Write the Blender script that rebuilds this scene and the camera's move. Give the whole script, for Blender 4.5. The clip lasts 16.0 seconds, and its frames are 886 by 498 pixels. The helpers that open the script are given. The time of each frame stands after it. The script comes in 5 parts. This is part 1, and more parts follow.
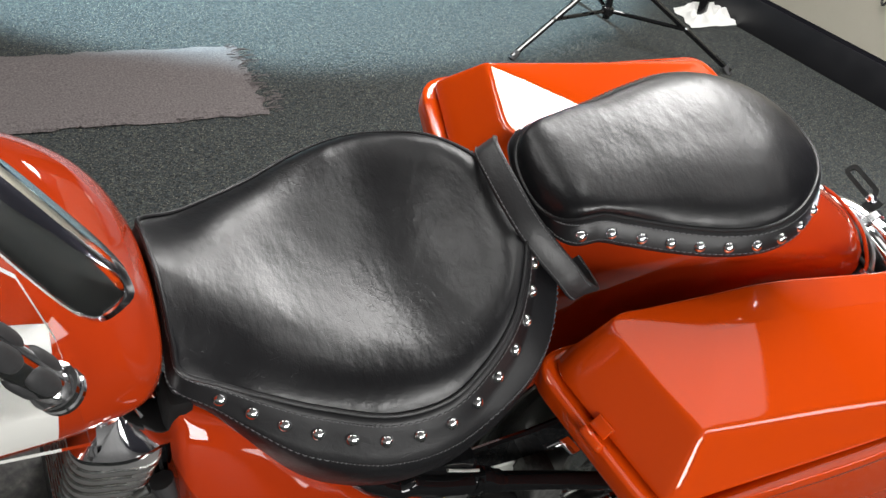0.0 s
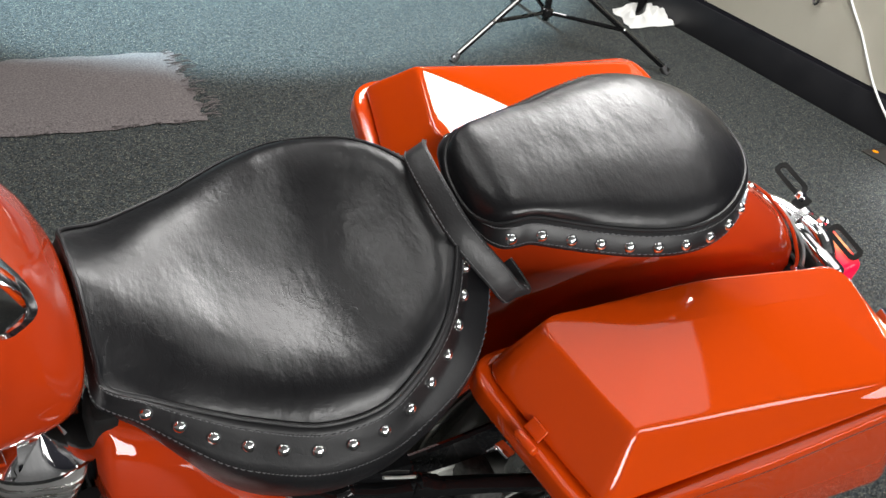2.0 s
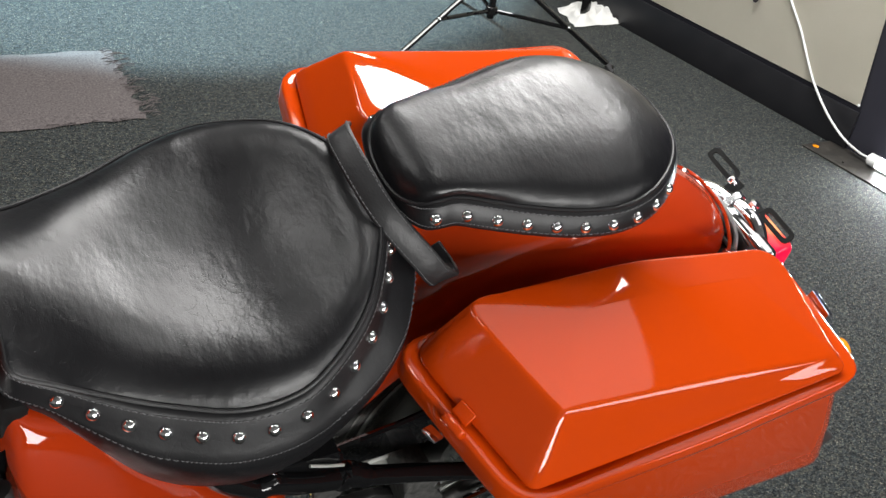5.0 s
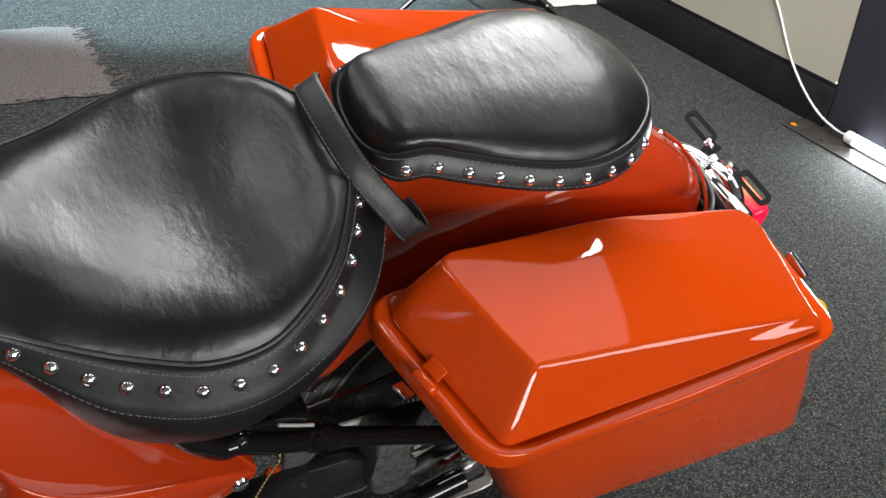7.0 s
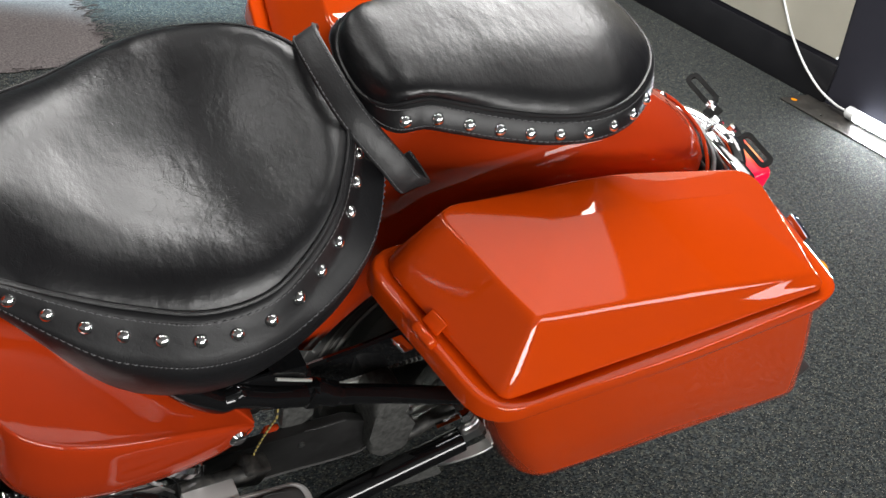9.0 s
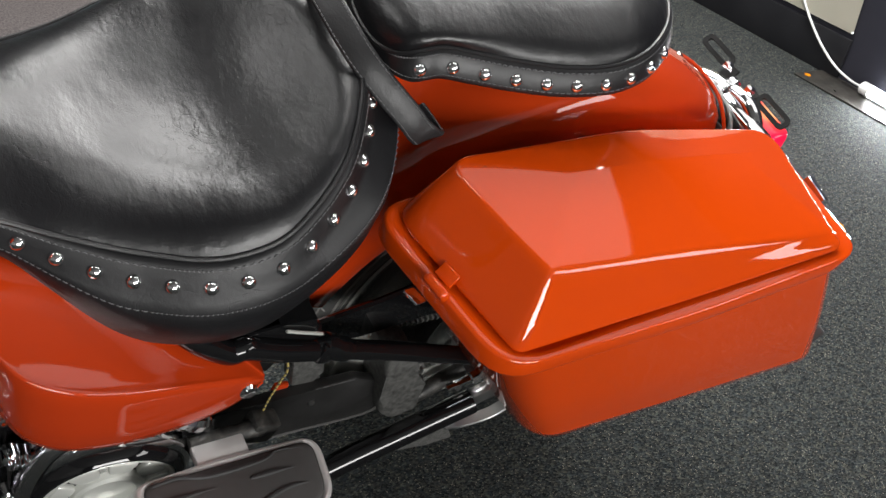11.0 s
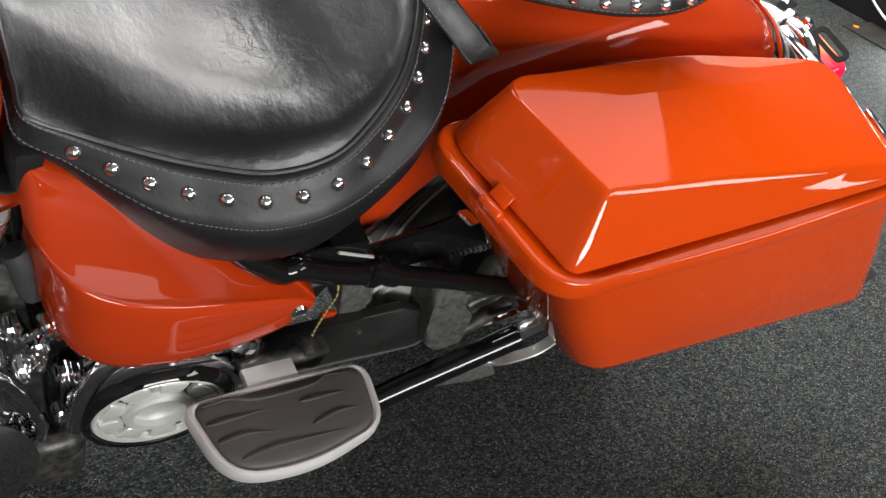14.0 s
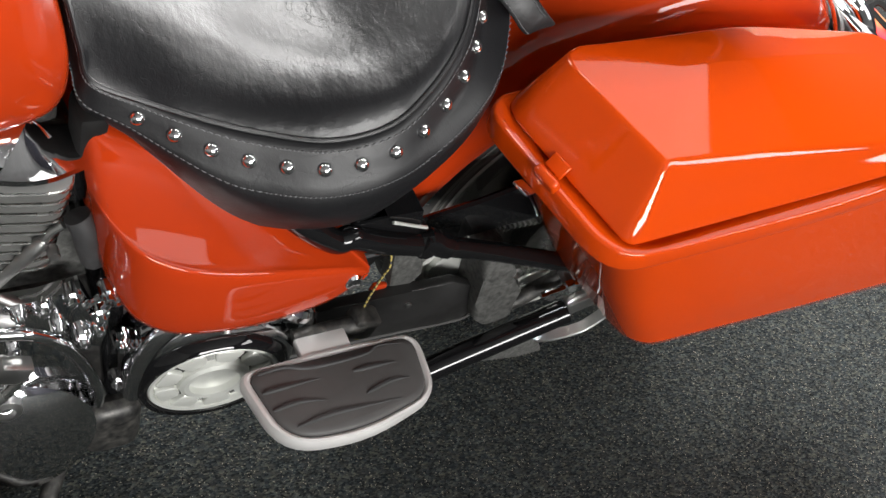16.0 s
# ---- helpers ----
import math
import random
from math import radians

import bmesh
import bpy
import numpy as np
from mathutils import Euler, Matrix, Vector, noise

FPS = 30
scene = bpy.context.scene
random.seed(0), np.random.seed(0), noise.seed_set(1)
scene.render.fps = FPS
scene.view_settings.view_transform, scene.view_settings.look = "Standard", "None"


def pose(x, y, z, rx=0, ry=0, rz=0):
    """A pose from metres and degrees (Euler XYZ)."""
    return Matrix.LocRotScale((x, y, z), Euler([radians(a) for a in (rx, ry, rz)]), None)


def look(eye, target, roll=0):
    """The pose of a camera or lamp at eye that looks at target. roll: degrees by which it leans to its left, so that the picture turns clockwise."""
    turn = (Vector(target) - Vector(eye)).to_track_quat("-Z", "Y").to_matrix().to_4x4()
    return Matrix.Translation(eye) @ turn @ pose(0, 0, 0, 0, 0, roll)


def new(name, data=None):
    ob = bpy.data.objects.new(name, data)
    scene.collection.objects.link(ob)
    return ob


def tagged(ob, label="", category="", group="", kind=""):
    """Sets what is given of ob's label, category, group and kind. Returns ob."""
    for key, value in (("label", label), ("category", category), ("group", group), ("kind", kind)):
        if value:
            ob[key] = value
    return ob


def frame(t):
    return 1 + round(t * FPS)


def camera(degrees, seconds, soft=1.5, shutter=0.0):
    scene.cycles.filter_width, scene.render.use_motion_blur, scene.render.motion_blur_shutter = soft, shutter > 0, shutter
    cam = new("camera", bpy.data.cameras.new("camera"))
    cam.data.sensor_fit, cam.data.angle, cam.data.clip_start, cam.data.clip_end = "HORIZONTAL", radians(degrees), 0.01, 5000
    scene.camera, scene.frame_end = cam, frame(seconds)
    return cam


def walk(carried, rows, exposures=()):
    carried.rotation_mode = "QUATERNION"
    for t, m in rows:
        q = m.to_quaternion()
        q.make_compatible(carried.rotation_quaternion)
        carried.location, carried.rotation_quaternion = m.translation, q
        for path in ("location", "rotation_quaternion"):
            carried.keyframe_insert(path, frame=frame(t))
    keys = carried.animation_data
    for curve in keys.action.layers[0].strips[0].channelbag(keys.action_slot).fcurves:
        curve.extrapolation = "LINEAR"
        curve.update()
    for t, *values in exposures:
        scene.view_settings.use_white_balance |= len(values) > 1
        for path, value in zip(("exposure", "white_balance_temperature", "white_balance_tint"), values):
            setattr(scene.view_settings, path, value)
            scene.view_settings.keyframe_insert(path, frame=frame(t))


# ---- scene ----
cam = camera(47.4, 16.0, soft=1.5)
PATH = [
    (0.0, (-0.608, -1.1149, 1.3865), (0.3138, 0.4307, 0.2671), 9.1),
    (0.5, (-0.6005, -1.1146, 1.3897), (0.3476, 0.4174, 0.2724), 9.1),
    (1.0, (-0.5943, -1.1164, 1.3897), (0.3792, 0.4044, 0.2788), 9.4),
    (1.5, (-0.589, -1.117, 1.3897), (0.4128, 0.39, 0.2851), 9.5),
    (2.0, (-0.5839, -1.1186, 1.3886), (0.4302, 0.3828, 0.2873), 9.6),
    (2.5, (-0.5756, -1.1206, 1.3854), (0.4566, 0.3714, 0.2894), 9.7),
    (3.0, (-0.5696, -1.1244, 1.3833), (0.4809, 0.3591, 0.2926), 9.8),
    (3.5, (-0.5613, -1.1264, 1.3769), (0.5055, 0.35, 0.2926), 9.9),
    (4.0, (-0.5563, -1.1301, 1.3738), (0.5187, 0.3443, 0.2936), 10.0),
    (6.5, (-0.5347, -1.1464, 1.325), (0.5865, 0.2911, 0.2417), 10.7),
    (7.0, (-0.5316, -1.1478, 1.3133), (0.5932, 0.2839, 0.2258), 10.8),
    (7.5, (-0.5306, -1.1479, 1.307), (0.5969, 0.2793, 0.2184), 10.9),
    (8.0, (-0.5301, -1.1533, 1.2996), (0.5949, 0.2709, 0.2046), 11.0),
    (8.5, (-0.5326, -1.1573, 1.2879), (0.594, 0.2625, 0.1876), 11.1),
    (9.0, (-0.5338, -1.1582, 1.2784), (0.5888, 0.2535, 0.1643), 11.2),
    (11.5, (-0.5398, -1.1639, 1.2307), (0.556, 0.2368, 0.0763), 11.5),
    (12.0, (-0.5431, -1.1646, 1.2211), (0.5408, 0.2342, 0.0551), 11.4),
    (12.5, (-0.5476, -1.1673, 1.2126), (0.5244, 0.2307, 0.0329), 11.4),
    (13.0, (-0.5519, -1.1679, 1.2052), (0.5134, 0.2276, 0.017), 11.4),
    (13.5, (-0.5562, -1.1675, 1.1967), (0.4951, 0.2253, -0.0053), 11.4),
    (14.0, (-0.5605, -1.1681, 1.1893), (0.4769, 0.2252, -0.0265), 11.3),
    (14.5, (-0.5635, -1.1667, 1.1861), (0.4631, 0.2256, -0.0403), 11.3),
    (15.0, (-0.5693, -1.1703, 1.1808), (0.4377, 0.2274, -0.053), 11.1),
    (15.5, (-0.5766, -1.1695, 1.1787), (0.4126, 0.2322, -0.0678), 10.9),
    (16.0, (-0.588, -1.1661, 1.1724), (0.389, 0.2401, -0.0763), 10.6),
]
walk(cam, [(t, look(eye, target, roll)) for t, eye, target, roll in PATH], [(0.0, 0.21), (7.0, 0.10), (9.0, 0.09), (12.5, 0.35), (14.5, 0.50), (16.0, 0.70)])

# ---- light ----
world = bpy.data.worlds.new("room_air")
scene.world = world
world.use_nodes = True
world.node_tree.nodes["Background"].inputs[0].default_value = (0.75, 0.85, 1.0, 1)
world.node_tree.nodes["Background"].inputs[1].default_value = 0.012


def area_lamp(name, eye, target, sx, sy, watts, colour):
    data = bpy.data.lights.new(name, "AREA")
    data.shape, data.size, data.size_y, data.energy, data.color = "RECTANGLE", sx, sy, watts, colour
    ob = new(name, data)
    ob.matrix_world = look(eye, target)
    return tagged(ob, kind="structure")


WARM, COOL = (1.0, 0.985, 0.965), (0.60, 0.87, 1.0)
CEIL = 2.75
# ceiling lights: x, y, width, length, watts
LAMPS = [(0.45, 1.00, 0.80, 1.16, 40), (1.80, 1.02, 0.90, 1.28, 84), (0.12, -0.36, 0.50, 0.24, 4.5), (1.45, -0.62, 1.40, 1.60, 5.5), (2.38, 3.78, 0.50, 1.16, 34), (-1.3, 2.6, 0.30, 1.16, 18), (-1.4, 0.65, 0.50, 1.16, 13)]
for lx, ly, sx, sy, watts in LAMPS:
    area_lamp("ceiling_lamp_light", (lx, ly, CEIL - 0.065), (lx, ly + 1e-4, 0), sx, sy, watts, WARM)
# fill light for the south-facing sides, from an added, unseen window in the south wall
area_lamp("window_fill", (-0.3, -6.57, 1.175), (-0.3, 0, 1.175), 4.3, 1.45, 350, (1.0, 0.99, 0.97))
# added, unseen east window whose reflection makes the bright line on the lid crest
area_lamp("window_fill", (2.675, -3.75, 1.89), (0, -3.75, 1.89), 2.5, 0.72, 42, (1.0, 0.99, 0.97))
# added spot, source unseen: its cone edge sets the bluish boundary on the far carpet
back = bpy.data.lights.new("added_cool_spot", "SPOT")
back.energy, back.color, back.spot_size, back.spot_blend, back.shadow_soft_size = 4300, COOL, radians(74.5), 0.10, 0.05
tagged(new("added_cool_spot", back), kind="structure").matrix_world = look((0.6, 5.6, 2.65), (0.8, 4.75, 0))
area_lamp("tube_light", (2.63, 0.42, 0.075), (2.2, 0.35, 0.0), 0.5, 0.03, 9.0, (0.95, 0.98, 1.0))

# ---- materials ----


def material(name, base=(0.5, 0.5, 0.5), rough=0.5, metal=0.0):
    m = bpy.data.materials.new(name)
    m.use_nodes = True
    b = m.node_tree.nodes["Principled BSDF"]
    b.inputs["Base Color"].default_value = (*base, 1)
    b.inputs["Roughness"].default_value = rough
    b.inputs["Metallic"].default_value = metal
    return m


def node(m, kind, **values):
    n = m.node_tree.nodes.new(kind)
    for k, v in values.items():
        n.inputs[k.replace("_", " ")].default_value = v
    return n


def link(m, a, b):
    m.node_tree.links.new(a, b)


def bsdf(m):
    return m.node_tree.nodes["Principled BSDF"]


def coords(m):
    return m.node_tree.nodes.new("ShaderNodeTexCoord").outputs["Object"]


def noise_tex(m, scale, detail=4, rough=0.55, stretch=None):
    n = node(m, "ShaderNodeTexNoise", Scale=scale, Detail=detail, Roughness=rough)
    c = coords(m)
    if stretch:
        mp = node(m, "ShaderNodeMapping")
        mp.inputs["Scale"].default_value = stretch
        link(m, c, mp.inputs["Vector"])
        c = mp.outputs["Vector"]
    link(m, c, n.inputs["Vector"])
    return n.outputs["Fac"]


def ramp(m, fac, *stops):
    r = m.node_tree.nodes.new("ShaderNodeValToRGB")
    while len(r.color_ramp.elements) < len(stops):
        r.color_ramp.elements.new(0.5)
    for e, (p, c) in zip(r.color_ramp.elements, stops):
        e.position, e.color = p, (*c, 1) if len(c) == 3 else c
    link(m, fac, r.inputs["Fac"])
    return r.outputs["Color"]


def mix(m, fac, a, b, mode="MIX"):
    n = m.node_tree.nodes.new("ShaderNodeMixRGB")
    n.blend_type = mode
    for value, socket in ((fac, n.inputs["Fac"]), (a, n.inputs["Color1"]), (b, n.inputs["Color2"])):
        if isinstance(value, (int, float)):
            socket.default_value = value
        elif isinstance(value, tuple):
            socket.default_value = (*value, 1)
        else:
            link(m, value, socket)
    return n.outputs["Color"]


def bump(m, height, strength, distance, normal=None):
    n = node(m, "ShaderNodeBump", Strength=strength, Distance=distance)
    link(m, height, n.inputs["Height"])
    if normal:
        link(m, normal, n.inputs["Normal"])
    return n.outputs["Normal"]


def grey(v):
    return (v, v, v)


def vary_rough(m, scale, lo, hi, detail=5):
    f = noise_tex(m, scale, detail)
    link(m, ramp(m, f, (0.35, grey(lo)), (0.68, grey(hi))), bsdf(m).inputs["Roughness"])


def leather(name, base, rough, fold=0.3):
    m = material(name, base, rough)
    link(m, mix(m, noise_tex(m, 9, 5), tuple(0.8 * c for c in base), tuple(1.25 * c for c in base)), bsdf(m).inputs["Base Color"])
    worn = noise_tex(m, 11, 8, 0.62)
    link(m, ramp(m, worn, (0.25, grey(rough - 0.04)), (0.8, grey(rough + 0.07))), bsdf(m).inputs["Roughness"])
    grain = node(m, "ShaderNodeTexVoronoi", Scale=700)
    link(m, coords(m), grain.inputs["Vector"])
    crease = node(m, "ShaderNodeTexNoise", Scale=24, Detail=4, Roughness=0.5, Distortion=1.2)
    link(m, coords(m), crease.inputs["Vector"])
    lines = ramp(m, crease.outputs["Fac"], (0.488, grey(1)), (0.5, grey(0)), (0.512, grey(1)))
    patch = ramp(m, noise_tex(m, 8, 3), (0.48, grey(0)), (0.66, grey(1)))
    wrinkle = mix(m, patch, (1, 1, 1), lines)
    n = bump(m, noise_tex(m, 24, 5, 0.58, (1.0, 0.6, 1.0)), fold + 0.2, 0.0042)
    n = bump(m, noise_tex(m, 75, 4, 0.6, (1.0, 0.45, 1.0)), fold * 1.1, 0.0016, n)
    n = bump(m, wrinkle, 0.24, 0.0008, n)
    n = bump(m, grain.outputs["Distance"], 0.12, 0.0005, n)
    link(m, n, bsdf(m).inputs["Normal"])
    bsdf(m).inputs["Specular IOR Level"].default_value = 0.5
    return m


def paint(name, base, smear=0.05):
    m = material(name, base, 0.5)
    b = bsdf(m)
    link(m, mix(m, noise_tex(m, 5, 3), tuple(0.94 * c for c in base), tuple(1.04 * c for c in base)), b.inputs["Base Color"])
    b.inputs["Specular IOR Level"].default_value = 0.0
    b.inputs["Coat Weight"].default_value = 1.0
    film = noise_tex(m, 9, 6, 0.65)
    link(m, ramp(m, film, (0.45, grey(0.015)), (0.8, grey(0.015 + smear))), b.inputs["Coat Roughness"])
    link(m, bump(m, noise_tex(m, 70, 2), 0.02, 0.001), b.inputs["Coat Normal"])
    return m


def metal(name, base, rough, dirt=0.1):
    m = material(name, base, rough, 1.0)
    f = noise_tex(m, 30, 6)
    link(m, ramp(m, f, (0.4, grey(rough)), (0.75, grey(rough + dirt))), bsdf(m).inputs["Roughness"])
    return m


LEATHER = leather("black_leather", (0.005, 0.005, 0.006), 0.335)
SKIRT = leather("black_skirt_leather", (0.007, 0.007, 0.008), 0.40, 0.05)
bsdf(SKIRT).inputs["Specular IOR Level"].default_value = 0.42
STRAP = leather("strap_leather", (0.016, 0.016, 0.017), 0.45, 0.3)
THREAD = material("grey_thread", (0.12, 0.12, 0.125), 0.8)
ORANGE = paint("orange_paint", (0.40, 0.034, 0.005))
CHROME = metal("chrome", (0.82, 0.82, 0.83), 0.05, 0.08)
STEEL = metal("cast_alloy", (0.55, 0.55, 0.54), 0.28, 0.2)
SATIN = metal("satin_alloy", (0.72, 0.72, 0.70), 0.2, 0.15)
BAGPAINT = paint("saddlebag_orange_paint", (0.56, 0.052, 0.002))
WHITEPAINT = paint("white_paint", (0.75, 0.74, 0.70))
BRUSHED = material("brushed_alloy", (0.68, 0.69, 0.65), 0.36, 0.5)
vary_rough(BRUSHED, 60, 0.3, 0.5)
SILVER = material("silver_paint", (0.60, 0.59, 0.58), 0.42, 0.35)
vary_rough(SILVER, 30, 0.35, 0.55)
FINS = material("cast_fins", (0.30, 0.30, 0.29), 0.5, 0.4)
vary_rough(FINS, 30, 0.35, 0.6)
DARKCHROME = metal("dark_chrome", (0.60, 0.61, 0.62), 0.18, 0.12)
MATTE = material("matte_black", (0.006, 0.006, 0.006), 0.7)
vary_rough(MATTE, 30, 0.6, 0.8)
bsdf(MATTE).inputs["Specular IOR Level"].default_value = 0.2
BLACK = paint("black_paint", (0.006, 0.006, 0.0065), 0.02)
RUBBER = material("black_rubber", (0.03, 0.03, 0.031), 0.55)
vary_rough(RUBBER, 40, 0.5, 0.75)
# paler than black_rubber: missing light in the wheel gap is put into the colour
TYRE = material("lightened_tyre_rubber", (0.06, 0.059, 0.057), 0.6)
vary_rough(TYRE, 35, 0.5, 0.75)
# pale grey puts the light caught by ribs and belt teeth into the colour
TYRELINE = material("lit_rib_rubber", (0.20, 0.195, 0.185), 0.6)
vary_rough(TYRELINE, 35, 0.5, 0.75)
GREYRUBBER = material("grey_rubber", (0.055, 0.053, 0.052), 0.6)
vary_rough(GREYRUBBER, 30, 0.5, 0.75)
GRIME = material("greasy_black_metal", (0.03, 0.029, 0.027), 0.5, 0.3)
link(GRIME, ramp(GRIME, noise_tex(GRIME, 90, 6), (0.35, (0.015, 0.015, 0.015)), (0.6, (0.05, 0.048, 0.044)), (0.8, (0.11, 0.10, 0.09))), bsdf(GRIME).inputs["Base Color"])
vary_rough(GRIME, 20, 0.35, 0.7)
GREYCAST = material("dusty_grey_casting", (0.11, 0.11, 0.107), 0.55, 0.35)
link(GREYCAST, ramp(GREYCAST, noise_tex(GREYCAST, 130, 6), (0.3, (0.045, 0.045, 0.043)), (0.7, (0.14, 0.14, 0.133))), bsdf(GREYCAST).inputs["Base Color"])
link(GREYCAST, bump(GREYCAST, noise_tex(GREYCAST, 380, 4), 0.5, 0.0012), bsdf(GREYCAST).inputs["Normal"])
SATINBLACK = material("satin_black_paint", (0.011, 0.0107, 0.0105), 0.42)
vary_rough(SATINBLACK, 25, 0.38, 0.58)
REDLENS = material("red_lens", (0.50, 0.004, 0.02), 0.08)
near_bulb = node(REDLENS, "ShaderNodeVectorMath")
near_bulb.operation = "DISTANCE"
near_bulb.inputs[1].default_value = (0.722, -0.085, 0.712)
link(REDLENS, coords(REDLENS), near_bulb.inputs[0])
link(REDLENS, ramp(REDLENS, near_bulb.outputs["Value"], (0.010, (1.0, 0.50, 0.20)), (0.024, (1.0, 0.10, 0.07)), (0.045, (0.55, 0.004, 0.04)), (0.08, (0.25, 0.002, 0.025))), bsdf(REDLENS).inputs["Emission Color"])
bsdf(REDLENS).inputs["Emission Strength"].default_value = 1.2
AMBER = material("amber_lens", (0.8, 0.28, 0.01), 0.1)
CLEAR = material("clear_acrylic", (0.95, 0.96, 0.96), 0.04)
bsdf(CLEAR).inputs["Transmission Weight"].default_value = 1.0
bsdf(CLEAR).inputs["IOR"].default_value = 1.1
GLASSMIRROR = material("mirror_glass", (0.85, 0.86, 0.87), 0.01, 1.0)
YELLOW = material("yellow_braid", (0.36, 0.28, 0.08), 0.7)
WHITE = material("white_plastic", (0.75, 0.76, 0.75), 0.35)
LED = material("lit_tube", (0.9, 0.9, 0.9), 0.4)
bsdf(LED).inputs["Emission Color"].default_value = (0.95, 0.98, 1.0, 1)
bsdf(LED).inputs["Emission Strength"].default_value = 14.0
PANELGLOW = material("lit_diffuser", (0.9, 0.9, 0.9), 0.5)
bsdf(PANELGLOW).inputs["Emission Color"].default_value = (1.0, 0.96, 0.9, 1)
bsdf(PANELGLOW).inputs["Emission Strength"].default_value = 0.2

CARPET = material("speckled_carpet", (0.06, 0.065, 0.07), 0.95)
loops = node(CARPET, "ShaderNodeTexVoronoi", Scale=360)
stretch_c = node(CARPET, "ShaderNodeMapping")
stretch_c.inputs["Scale"].default_value = (0.62, 1.0, 1.0)
link(CARPET, coords(CARPET), stretch_c.inputs["Vector"])
link(CARPET, stretch_c.outputs["Vector"], loops.inputs["Vector"])
tuft = ramp(CARPET, loops.outputs["Color"], (0.12, (0.011, 0.0115, 0.013)), (0.42, (0.030, 0.031, 0.032)), (0.66, (0.057, 0.055, 0.052)), (0.88, (0.105, 0.097, 0.083)))
patch_c = ramp(CARPET, noise_tex(CARPET, 60, 4, 0.7), (0.36, grey(0.72)), (0.64, grey(1.2)))
tone_c = ramp(CARPET, noise_tex(CARPET, 75, 2, 0.5), (0.40, (0.82, 0.99, 1.08)), (0.60, (0.98, 1.05, 1.00)))
col_c = mix(CARPET, 1.0, mix(CARPET, 1.0, tuft, patch_c, "MULTIPLY"), tone_c, "MULTIPLY")
fleck = node(CARPET, "ShaderNodeTexVoronoi", Scale=330)
link(CARPET, coords(CARPET), fleck.inputs["Vector"])
fl_mask = ramp(CARPET, fleck.outputs["Distance"], (0.22, grey(1)), (0.38, grey(0)))
fl_pick = ramp(CARPET, fleck.outputs["Color"], (0.75, grey(0)), (0.82, grey(1)))
fl = mix(CARPET, 1.0, fl_mask, fl_pick, "MULTIPLY")
link(CARPET, mix(CARPET, fl, col_c, (0.36, 0.33, 0.27)), bsdf(CARPET).inputs["Base Color"])
link(CARPET, bump(CARPET, loops.outputs["Distance"], 0.8, 0.004), bsdf(CARPET).inputs["Normal"])
bsdf(CARPET).inputs["Specular IOR Level"].default_value = 0.15
RUG = material("worn_brown_rug", (0.12, 0.10, 0.09), 0.97)
link(RUG, ramp(RUG, noise_tex(RUG, 150, 4, 0.7), (0.35, (0.055, 0.047, 0.047)), (0.65, (0.15, 0.130, 0.128))), bsdf(RUG).inputs["Base Color"])
link(RUG, bump(RUG, noise_tex(RUG, 220, 3), 0.8, 0.004), bsdf(RUG).inputs["Normal"])
CREAM = material("cream_panel", (0.62, 0.58, 0.45), 0.55)
link(CREAM, ramp(CREAM, noise_tex(CREAM, 3, 5), (0.3, (0.70, 0.66, 0.54)), (0.7, (0.76, 0.72, 0.60))), bsdf(CREAM).inputs["Base Color"])
DARKWALL = material("dark_painted_wall", (0.02, 0.02, 0.028), 0.6)
vary_rough(DARKWALL, 6, 0.75, 0.9)
bsdf(DARKWALL).inputs["Specular IOR Level"].default_value = 0.25
BASEB = material("black_vinyl_baseboard", (0.010, 0.010, 0.012), 0.4)
vary_rough(BASEB, 9, 0.3, 0.5)
CEILPAINT = material("dark_ceiling_paint", (0.09, 0.09, 0.09), 0.9)
link(CEILPAINT, ramp(CEILPAINT, noise_tex(CEILPAINT, 3, 4), (0.3, grey(0.13)), (0.7, grey(0.17))), bsdf(CEILPAINT).inputs["Base Color"])
PLASTER = material("grey_plaster", (0.15, 0.15, 0.145), 0.8)
link(PLASTER, bump(PLASTER, noise_tex(PLASTER, 60, 4), 0.3, 0.002), bsdf(PLASTER).inputs["Normal"])
MATM = material("black_floor_mat", (0.03, 0.028, 0.025), 0.42)
link(MATM, ramp(MATM, noise_tex(MATM, 14, 6), (0.3, (0.018, 0.017, 0.016)), (0.7, (0.05, 0.046, 0.04))), bsdf(MATM).inputs["Base Color"])
vary_rough(MATM, 12, 0.25, 0.55)
CLOTH = material("white_cloth", (0.62, 0.62, 0.60), 0.9)
link(CLOTH, bump(CLOTH, noise_tex(CLOTH, 40, 5), 0.5, 0.004), bsdf(CLOTH).inputs["Normal"])

# ---- mesh helpers ----


def finish(bm, mat, name, smooth=True, angle=None):
    bmesh.ops.recalc_face_normals(bm, faces=bm.faces)
    if smooth:
        for f in bm.faces:
            f.smooth = True
        if angle:
            for e in bm.edges:
                if len(e.link_faces) == 2 and e.calc_face_angle(0) > radians(angle):
                    e.smooth = False
    me = bpy.data.meshes.new(name)
    bm.to_mesh(me)
    bm.free()
    me.materials.append(mat)
    return me


def part(name, bm, mat, parent=None, label="", smooth=True, angle=35):
    ob = new(name, finish(bm, mat, name, smooth, angle))
    ob.parent = parent
    return tagged(ob, label=label)


def thing(name, bm, mat, label, category, kind="", smooth=True, angle=35):
    return tagged(part(name, bm, mat, None, label, smooth, angle), category=category, kind=kind)


